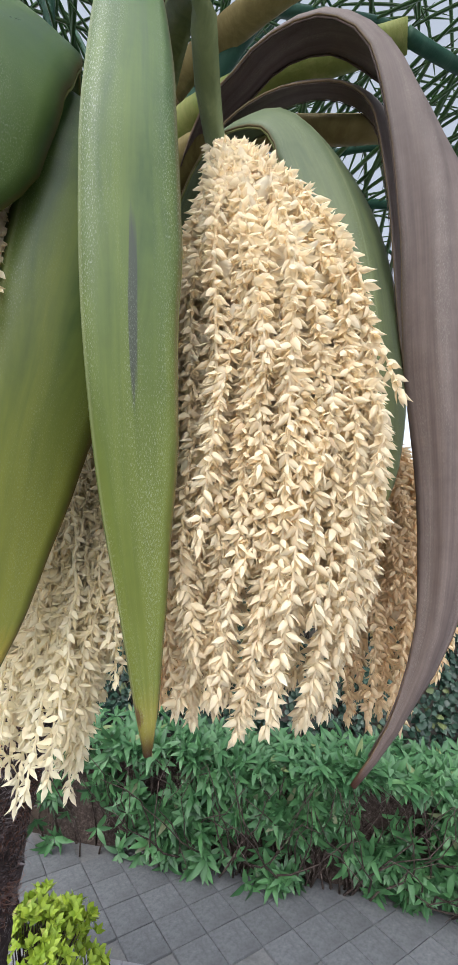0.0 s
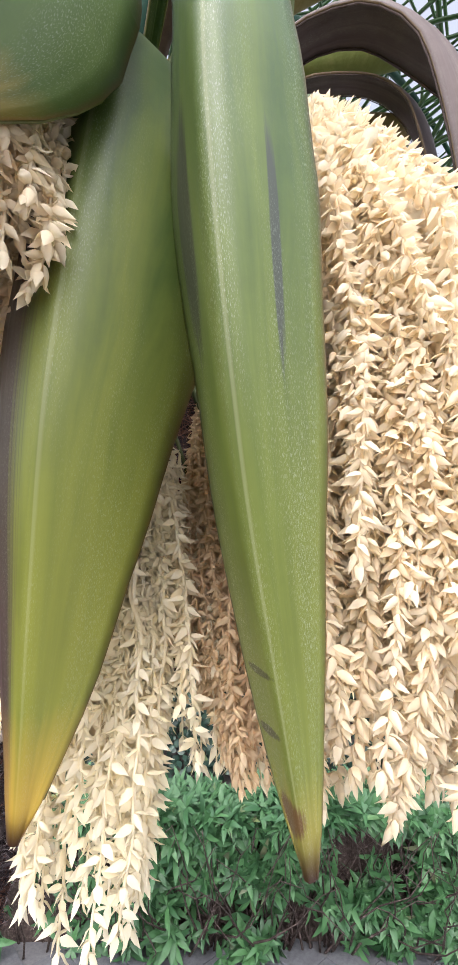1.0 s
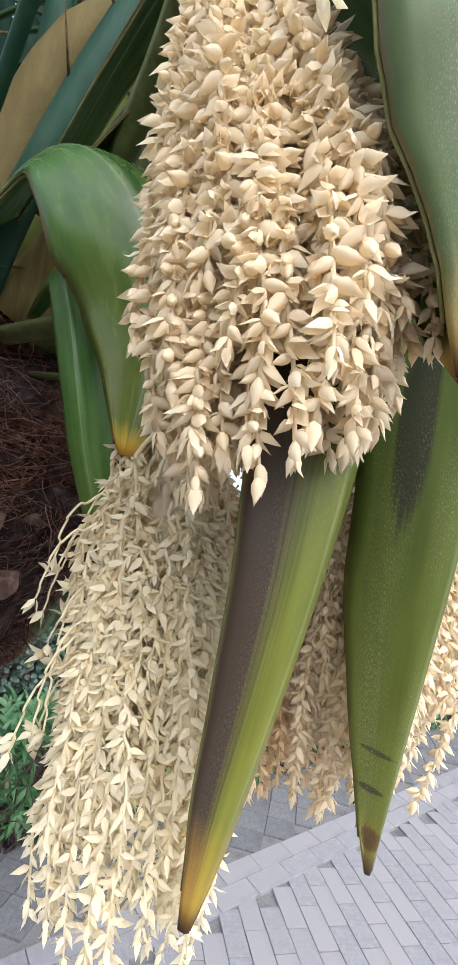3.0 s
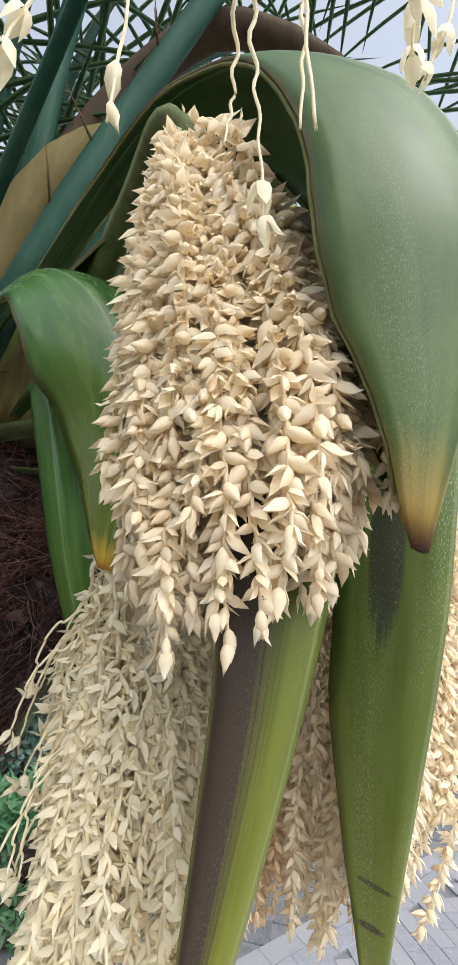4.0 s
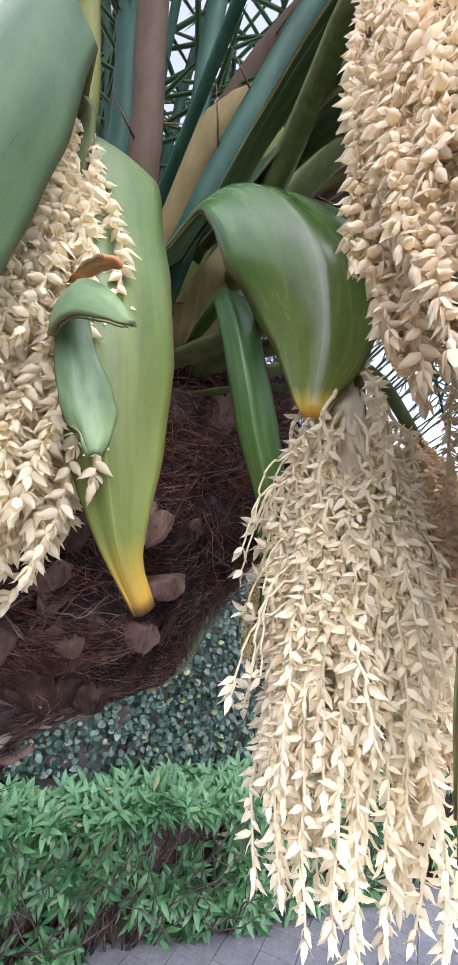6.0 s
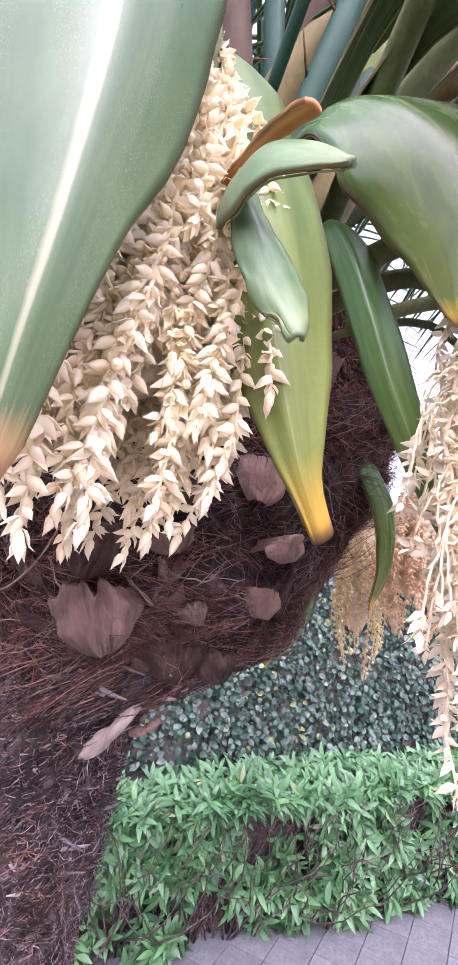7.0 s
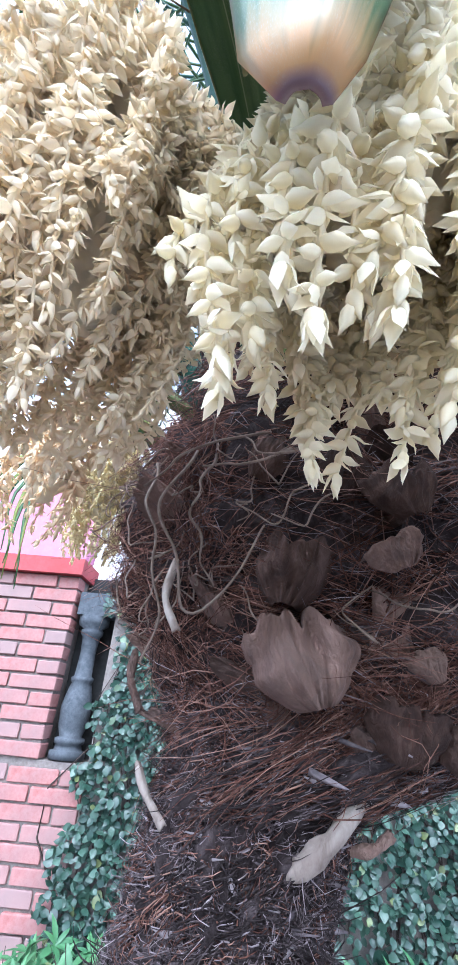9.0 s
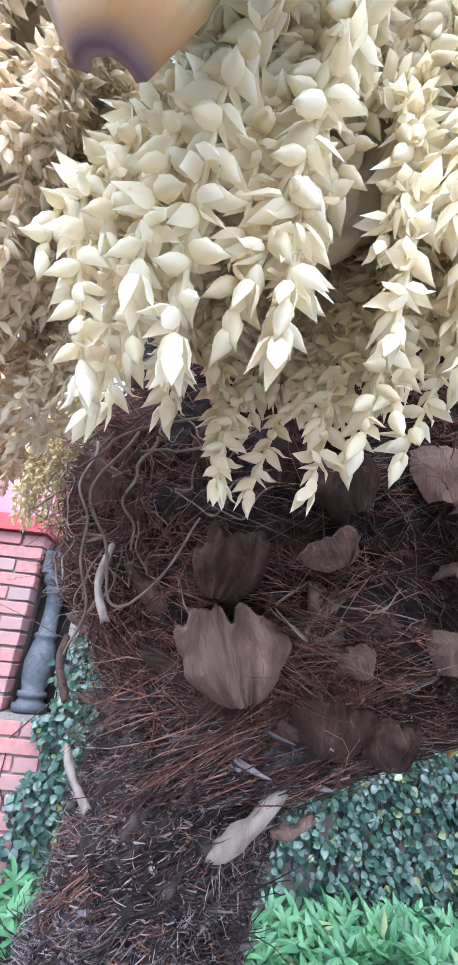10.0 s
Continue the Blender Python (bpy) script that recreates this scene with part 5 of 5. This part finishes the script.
FULL = [(0, 0.30), (0.15, 0.62), (0.35, 0.92), (0.55, 1.0), (0.78, 0.9), (1.0, 0.55)]
A_AXIS = [(-0.258, 0.385, 1.745), (-0.231, 0.385, 1.690), (-0.208, 0.398, 1.573), (-0.205, 0.410, 1.452), (-0.212, 0.418, 1.345)]
flower_cluster(A_AXIS, 0.068, FULL, 215, 0.0090, 0.0034, 0.85, CREAM, STEM, "dense hanging cluster of cream palm flowers", 21, [(-0.42, 0.64, 1.74), (-0.33, 0.46, 1.86), (-0.268, 0.345, 1.81)], lengths=(0.5, 1.0), stalk_w=0.014, core=0.7)
B_AXIS = [(-0.366, 0.448, 1.605), (-0.361, 0.450, 1.518), (-0.359, 0.448, 1.413), (-0.360, 0.444, 1.330), (-0.363, 0.440, 1.272)]
flower_cluster(B_AXIS, 0.044, [(0, 0.85), (0.2, 1.0), (0.5, 1.0), (0.8, 0.9), (1, 0.6)], 150, 0.0085, 0.0050, 0.95, CREAM_PALE, STEM, "loose hanging cluster of pale open palm flowers", 22, [(-0.46, 0.66, 1.66), (-0.38, 0.50, 1.66)], bare=(0.05, 0.50), wave=0.0034, stray=0.10, lengths=(0.3, 0.95), core=0.35, curls=22, wide=True)
C_AXIS = [(-0.426, 0.365, 1.775), (-0.415, 0.348, 1.730), (-0.400, 0.332, 1.648), (-0.393, 0.325, 1.580), (-0.390, 0.322, 1.530)]
flower_cluster(C_AXIS, 0.048, [(0, 0.34), (0.2, 0.62), (0.4, 0.84), (0.65, 1.0), (0.85, 1.0), (1, 0.8)], 150, 0.0094, 0.0032, 0.55, CREAM, STEM, "short thick cluster of cream palm flower buds", 23, [(-0.40, 0.62, 1.73), (-0.412, 0.45, 1.79)], lengths=(0.62, 1.0), squash=(1.0, 0.70), turn=120, fine=True, core=0.55, slant=(0.81, -0.58, 0.12))
D_AXIS = [(-0.552, 0.442, 1.692), (-0.556, 0.445, 1.612), (-0.568, 0.455, 1.537), (-0.580, 0.464, 1.475), (-0.587, 0.466, 1.418)]
flower_cluster(D_AXIS, 0.056, [(0, 0.15), (0.2, 0.38), (0.5, 0.8), (0.8, 1.0), (1, 0.78)], 160, 0.0090, 0.0033, 0.50, CREAM_PALE, STEM, "thick cluster of cream palm flower buds before the trunk", 24, [(-0.55, 0.66, 1.64), (-0.56, 0.50, 1.70)], lengths=(0.5, 1.0), squash=(1.0, 0.8), fine=True, core=0.62)
E_AXIS = [(-0.700, 0.480, 1.700), (-0.702, 0.495, 1.640), (-0.712, 0.520, 1.545), (-0.718, 0.540, 1.450)]
flower_cluster(E_AXIS, 0.070, [(0, 0.5), (0.15, 0.85), (0.35, 1.0), (0.6, 1.0), (0.8, 0.85), (1, 0.5)], 195, 0.0082, 0.0035, 0.75, CREAM, STEM, "hanging cluster of cream palm flowers beside the trunk", 25, [(-0.60, 0.68, 1.62), (-0.66, 0.56, 1.72)], lengths=(0.5, 1.0))
F_AXIS = [(-0.16, 0.60, 1.66), (-0.11, 0.60, 1.55), (-0.085, 0.605, 1.42), (-0.095, 0.605, 1.29)]
flower_cluster(F_AXIS, 0.060, FULL, 90, 0.0102, 0.0046, 0.8, CREAM_WARM, STEM, "tan palm flower cluster behind the others", 26, [(-0.42, 0.70, 1.66), (-0.24, 0.62, 1.72)], core=0.3)
N_AXIS = [(-0.315, 0.515, 1.600), (-0.292, 0.492, 1.520), (-0.276, 0.470, 1.430), (-0.264, 0.455, 1.338)]
flower_cluster(N_AXIS, 0.040, FULL, 90, 0.0074, 0.0036, 0.85, CREAM_WARM, STEM, "tan flower cluster tucked between two spathes", 32, [(-0.44, 0.68, 1.66), (-0.35, 0.55, 1.67)], core=0.4, lengths=(0.6, 1.0))
M_AXIS = [(-0.330, 0.500, 1.560), (-0.310, 0.480, 1.490), (-0.298, 0.466, 1.420), (-0.292, 0.460, 1.335)]
flower_cluster(M_AXIS, 0.022, [(0, 0.5), (0.4, 1.0), (1, 1.0)], 20, 0.0085, 0.0080, 0.9, CREAM_PALE, STEM, "few loose wavy strands with pale open flowers", 33, [(-0.44, 0.68, 1.64), (-0.36, 0.54, 1.62)], bare=(0.3, 0.75), wave=0.0022, core=0, thin=0.7, stalk_w=0.005, low=0.2, lengths=(0.6, 1.0), wide=True)
G_AXIS = [(-0.05, 1.06, 1.60), (-0.036, 1.09, 1.519), (-0.034, 1.12, 1.365), (-0.038, 1.13, 1.225)]
flower_cluster(G_AXIS, 0.055, FULL, 46, 0.0095, 0.0075, 0.7, YELLOWED, STEM, "thin yellowed flower cluster behind the trunk", 27, [(-0.44, 0.84, 1.62), (-0.20, 1.00, 1.70)], bare=(0.1, 0.4), wave=0.002)
G2_AXIS = [(-0.06, 0.89, 1.60), (-0.048, 0.902, 1.543), (-0.042, 0.925, 1.432), (-0.040, 0.945, 1.335)]
flower_cluster(G2_AXIS, 0.085, FULL, 90, 0.0100, 0.0055, 0.6, CREAM_WARM, STEM, "tan flower cluster hanging behind the crown", 28, [(-0.42, 0.78, 1.62), (-0.18, 0.86, 1.68)])
H_AXIS = [(-0.79, 0.96, 1.76), (-0.815, 0.980, 1.70), (-0.838, 1.010, 1.62), (-0.857, 1.040, 1.528)]
flower_cluster(H_AXIS, 0.056, FULL, 95, 0.0095, 0.0052, 0.6, YELLOWED, STEM, "yellow flower cluster behind the trunk", 29, [(-0.62, 0.86, 1.62), (-0.74, 0.93, 1.78)])
I_AXIS = [(-0.785, 0.715, 1.62), (-0.797, 0.722, 1.553), (-0.807, 0.734, 1.506), (-0.815, 0.744, 1.461)]
flower_cluster(I_AXIS, 0.040, FULL, 36, 0.0095, 0.0060, 0.6, CREAM_WARM, STEM, "small tan flower cluster beside the trunk", 30, [(-0.64, 0.76, 1.60), (-0.75, 0.73, 1.65)])
# near, nearly bare strands overhead
K_AXIS = [(-0.462, 0.262, 1.80), (-0.460, 0.256, 1.74), (-0.458, 0.250, 1.69), (-0.456, 0.246, 1.645)]
flower_cluster(K_AXIS, 0.050, [(0, 0.4), (0.3, 1.0), (1, 1.0)], 16, 0.0100, 0.012, 0.8, CREAM_PALE, STEM, "sparse wavy strands with a few pale flowers", 31, [(-0.50, 0.62, 1.72), (-0.47, 0.36, 1.86), (-0.463, 0.28, 1.85)], bare=(0.86, 0.97), wave=0.0022, core=0, thin=0.6, stalk=PETIOLE, stalk_w=0.005, low=0.3, top=0.2, lengths=(0.45, 1.0))


# ---------------------------------------------------------------- hedge, creeping fig, shrub
def leaf_template(n=4, fold=0.25, bend=0.25, aspect=0.27):
    """A pointed leaf of unit length along y, slightly folded, with a thin underside."""
    v, f = [(0, 0, 0)], []
    for i in range(1, n):
        s = i / n
        w = aspect / 2 * math.sin(math.pi * s**0.8) ** 0.9
        z = bend * (s - s * s * 1.4)
        v += [(-w, s, z + fold * w), (0, s, z), (w, s, z + fold * w)]
    v.append((0, 1, -0.4 * bend))
    f += [(0, 2, 1), (0, 3, 2)]
    for i in range(n - 2):
        a = 1 + 3 * i
        f += [(a, a + 1, a + 4), (a, a + 4, a + 3), (a + 1, a + 2, a + 5), (a + 1, a + 5, a + 4)]
    a, t = 1 + 3 * (n - 2), len(v) - 1
    f += [(a, a + 1, t), (a + 1, a + 2, t)]
    return np.array(v), np.array(f)


LEAF = leaf_template()
ROUND_LEAF = leaf_template(4, 0.2, 0.15, 0.75)


def leaves(heap, places, ways, ups, sizes, tpl, widths=None):
    """Adds leaves that point along ways with their faces towards ups."""
    y = unit(ways)
    x = unit(np.cross(y, ups))
    z = np.cross(x, y)
    rot = np.stack([x, y, z], -1)
    t = tpl[0][None] * np.ones((len(y), 1, 1))
    if widths is not None:
        t = t * np.stack([widths, np.ones_like(widths), np.ones_like(widths)], -1)[:, None]
    heap.add_many(np.einsum("kab,knb->kna", rot, t) * sizes[:, None, None] + places[:, None], tpl[1])


def hedge():
    g = np.random.default_rng(40)
    ob = thing("hedge", (1.3, 2.45, 0.0), "clipped hedge of whorled narrow green leaves", "hedge", kind="stuff")
    # woody twigs inside
    heap = Heap()
    for _ in range(650):
        x, y = (g.uniform(-1.3, 5.2) if g.uniform() < 0.5 else g.uniform(-0.8, 1.6)), g.uniform(2.33, 2.50)
        pts = [np.array([x, y, -0.05])]
        d = np.array([g.normal(0, 0.2), g.normal(-0.1, 0.25), 1.0])
        for _ in range(5):
            d = unit(d + g.normal(0, 0.28, 3) + np.array([0, 0, 0.1]))
            pts.append(pts[-1] + d * 0.13)
        pts = np.array(pts)
        pts[:, 2] = np.minimum(pts[:, 2], 0.49)
        heap.add(*tube(pts, [0.006, 0.003, 0.0015], 4))
    under(ob, heap.done("branches", TWIG, None, "bare grey-brown hedge twigs"))["kind"] = "stuff"
    # added solid box, dark so that gaps between the leaves look shaded
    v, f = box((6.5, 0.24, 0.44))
    core = put("core", v + np.array([1.98, 2.52, 0.21]), f, TWIG, None, "dark filler box standing in for the shade inside the hedge", False)
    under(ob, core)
    for name, mat, front in (("leaves", HEDGE, True), ("young_leaves", HEDGE_TOP, False)):
        heap = Heap()
        count = 3200 if front else 1000
        for _ in range(count):
            x = g.uniform(-1.35, 5.2) if g.uniform() < 0.7 else g.uniform(-0.7, 1.6)
            if front:
                z = 0.52 * g.uniform(0.02, 1) ** 0.85
                hole = noise.noise(Vector((x * 3.1, z * 4.0, 2.0)))
                gap = noise.noise(Vector((x * 7.3, z * 9.0, 6.0)))
                if (hole < -0.06 or gap < -0.20) and g.uniform() < 0.92:
                    continue
                p = np.array([x, 2.30 + 0.05 * noise.noise(Vector((x * 2, z * 3, 0))) + abs(g.normal(0, 0.05)) - 0.02, z])
                way = unit(np.array([g.normal(0, 0.5), -1.0, g.normal(0.15, 0.5)]))
            else:
                p = np.array([x, g.uniform(2.26, 2.62), 0.490 + 0.045 * noise.noise(Vector((x * 2.2, 5, 0))) + g.normal(0, 0.02)])
                way = unit(np.array([g.normal(0, 0.45), g.normal(-0.45, 0.4), 1.0]))
            m_ = int(g.integers(5, 9))
            fr = frames_for(way[None], np.array([g.uniform(0, 6)]))[0]
            a = np.arange(m_) * 2 * np.pi / m_ + g.normal(0, 0.25, m_)
            rise = g.uniform(0.15, 0.7, (m_, 1))
            ways = np.cos(a)[:, None] * fr[:, 0] + np.sin(a)[:, None] * fr[:, 1] + rise * fr[:, 2] + np.array([0, 0, -0.18])
            leaves(heap, np.repeat(p[None], m_, 0), ways, np.repeat(way[None], m_, 0), g.uniform(0.052, 0.105, m_), LEAF)
        under(ob, heap.done(name, mat, None, "narrow pointed green leaves" if front else "fresh light green top leaves"))["kind"] = "stuff"


hedge()


def creeping_fig():
    g = np.random.default_rng(41)
    ob = thing("creeping_fig", (0.5, 2.86, 0.0), "dark green small-leaved creeper covering the wall", "climbing plant", kind="stuff")
    heap = Heap()
    for x0, x1, z0, z1, count in ((-1.36, -0.4, 0.25, 1.86, 5200), (-0.4, 2.6, 0.45, 1.45, 8200), (2.6, 6.0, 0.3, 1.4, 2500), (-0.4, 6.0, 1.4, 1.86, 1800)):
        x, z = g.uniform(x0, x1, count), g.uniform(z0, z1, count)
        edge = -1.33 + 0.05 * np.sin(z * 9) + 0.03 * np.sin(z * 23) + np.where((z > 1.06) & (z < 1.74), 0.10 - 0.08 * np.abs(z - 1.3), 0.0)
        keep = x > edge
        x, z = x[keep], z[keep]
        m_ = len(x)
        swell = np.array([noise.noise(Vector((a * 2.5, b * 2.5, 3))) for a, b in zip(x, z)])
        p = np.stack([x, 2.80 - 0.05 * swell + g.normal(0, 0.02, m_), z], 1)
        ways = np.stack([g.normal(0, 0.8, m_), g.normal(-0.35, 0.3, m_), g.normal(-0.5, 0.6, m_)], 1)
        ups = np.stack([g.normal(0, 0.4, m_), -np.ones(m_), g.normal(0.5, 0.4, m_)], 1)
        leaves(heap, p, ways, ups, g.uniform(0.026, 0.05, m_), ROUND_LEAF)
    under(ob, heap.done("leaves", IVY, None, "small oval dark green leaves"))["kind"] = "stuff"
    heap = Heap()
    for _ in range(160):
        x = g.uniform(-1.3, 5.5)
        pts = [np.array([x, 2.845, 0.0])]
        for _ in range(9):
            pts.append(pts[-1] + np.array([g.normal(0, 0.07), 0, 0.19]))
        heap.add(*tube(pts, [0.006, 0.004, 0.002], 4))
    under(ob, heap.done("stems", TWIG, None, "thin brown creeper stems"))["kind"] = "stuff"


creeping_fig()


def bush(name, at, radius, height, count, size, material, label, seed, tpl=LEAF, squeeze=1.0):
    g = np.random.default_rng(seed)
    ob = thing(name, (*at, 0.0), label, "shrub")
    heap, twigs = Heap(), Heap()
    for _ in range(count):
        d = unit(g.normal(0, 1, 3) + np.array([0, 0, 0.35]))
        r = g.uniform(0.55, 1.0) ** 0.5 * (1 + 0.22 * noise.noise(Vector(d * 2.3)))
        p = np.array([at[0], at[1], height * 0.5]) + d * np.array([radius, radius, height * 0.5]) * r
        if p[2] < 0.02:
            continue
        m_ = 5
        fr = frames_for((d + g.normal(0, 0.35, 3))[None], np.array([g.uniform(0, 6)]))[0]
        a = np.arange(m_) * 2 * np.pi / m_
        ways = np.cos(a)[:, None] * fr[:, 0] + np.sin(a)[:, None] * fr[:, 1] + 0.9 * fr[:, 2]
        leaves(heap, np.repeat(p[None], m_, 0), ways, np.repeat(fr[None, :, 2], m_, 0) + g.normal(0, 0.3, (m_, 3)), size * g.uniform(0.7, 1.2, m_), tpl, np.full(m_, squeeze))
        if g.uniform() < 0.25:
            root = np.array([at[0] + g.normal(0, 0.03), at[1] + g.normal(0, 0.03), -0.03])
            twigs.add(*tube(curve_points([root, root + (p - root) * 0.5 + np.array([0, 0, 0.05]), p], 6), [0.005, 0.003, 0.0012], 4))
    under(ob, heap.done("leaves", material, None, "bright yellow-green leaves"))["kind"] = "stuff"
    under(ob, twigs.done("twig_mass", TWIG, None, "thin brown twigs"))["kind"] = "stuff"


bush("shrub", (-0.84, 1.45), 0.19, 0.42, 640, 0.030, LIME, "low clipped yellow-green shrub in the bed", 50, LEAF, 1.9)


def grass_blades():
    """Long thin blades that hang beside the pier."""
    g = np.random.default_rng(60)
    ob = thing("hanging_leaves", (-0.86, 0.85, 1.62), "long thin green and yellow hanging leaf blades", "leaves")
    for j in range(11):
        x = -0.845 - 0.008 * j + g.normal(0, 0.004)
        p0 = np.array([-0.70 - 0.004 * j, 0.86, 1.64])
        pts = curve_points([p0, p0 + np.array([-0.07, -0.02, 0.03]), (x, 0.82, 1.56), (x + g.normal(0, 0.006), 0.815, 1.44 + g.normal(0, 0.02))], 14)
        under(ob, put("blade", *tube(pts, [0.0025, 0.004, 0.003, 0.0006], 5, 0.25, (0, 1, 0)), PETIOLE_OLIVE if j % 3 == 0 else LEAFLET))


grass_blades()

# ---------------------------------------------------------------- bricks, slabs, pavers
BRICK_MESHES = []
for length in (0.24, 0.115):
    v, f = box((length, 0.11, 0.062), 0.004)
    g = np.random.default_rng(int(length * 1000))
    BRICK_MESHES.append(mesh_of("brick", v + g.normal(0, 0.0012, v.shape), f, BRICK, False))


def lay_bricks(parent, x1, z0, z1, x0=-2.45):
    """Courses of bricks whose right end is at x1, proud of the mortar."""
    z, row = z0 + 0.037, int(round(z0 / 0.074))
    while z < z1 - 0.03:
        x = x1
        short = row % 2
        while x > x0:
            length = 0.115 if short else 0.24
            ob = new("brick", BRICK_MESHES[1 if short else 0])
            ob.parent = parent
            ob.matrix_parent_inverse = Matrix.Translation(parent.location).inverted()
            ob.location = (x - length / 2, 2.90 + rng.normal(0, 0.0025), z + rng.normal(0, 0.0012))
            ob.rotation_euler = (rng.normal(0, 0.006), rng.normal(0, 0.006), rng.normal(0, 0.008))
            x -= length + 0.012
            short = False
        z += 0.074
        row += 1


lay_bricks(PIER, -1.280, -0.01, 1.06)
lay_bricks(PIER_UP, -1.520, 1.05, 1.95)


def lay(parent, name, size, pitch, origin, turn, inside, material, near, label, bond=0.5, top=0.0, jit=0.0):
    """Rows of flat blocks turned by an angle; the near ones are parts, the others one joined part."""
    v, f = box(size, 0.0016)
    me = mesh_of(name, v, f, material, False)
    heap, c, s = Heap(), math.cos(radians(turn)), math.sin(radians(turn))
    g = np.random.default_rng(77)
    for j in range(-70, 71):
        for i in range(-40, 41):
            a, b = (i + bond * (j % 2)) * pitch[0], j * pitch[1]
            x, y = origin[0] + c * a - s * b, origin[1] + s * a + c * b
            if not inside(x, y):
                continue
            z = top - size[2] / 2 + g.normal(0, 0.0008)
            if near(x, y):
                ob = new(name, me)
                ob.parent = parent
                ob.matrix_parent_inverse = Matrix.Translation(parent.location).inverted()
                ob.location, ob.rotation_euler = (x, y, z), (g.normal(0, jit), g.normal(0, jit), radians(turn) + g.normal(0, jit))
            else:
                q = v.copy()
                heap.add(np.stack([c * q[:, 0] - s * q[:, 1] + x, s * q[:, 0] + c * q[:, 1] + y, q[:, 2] + z], 1), f)
    if heap.count:
        rest = heap.done(name + "s", material, None, label, False)
        under(parent, rest)["kind"] = "stuff"


lay(PAVING, "paver", (0.197, 0.085, 0.05), (0.1995, 0.0872), (1.19, 1.60), 66, lambda x, y: -0.15 < x < 5.9 and -2.9 < y < 1.66, PAVER,
    lambda x, y: 0.3 < x < 2.9 and 0.85 < y, "rows of pale grey paving blocks", 0.5, 0.0, 0.003)
lay(STRIP, "slab", (0.147, 0.147, 0.04), (0.15, 0.15), (0.0, 2.10), 42, lambda x, y: -2.5 < x < 5.9 and 1.90 < y < 2.36, SLATE,
    lambda x, y: -1.4 < x < 2.6, "dark slabs", 0.0, 0.0, 0.003)
lay(PAVING, "border_stone", (0.197, 0.097, 0.05), (0.1995, 0.0995), (0.0, 1.795), 0, lambda x, y: -2.5 < x < 5.9 and 1.67 < y < 1.85, PAVER,
    lambda x, y: 0.0 < x < 3.0, "two courses of pale border stones", 0.5, 0.002, 0.002)
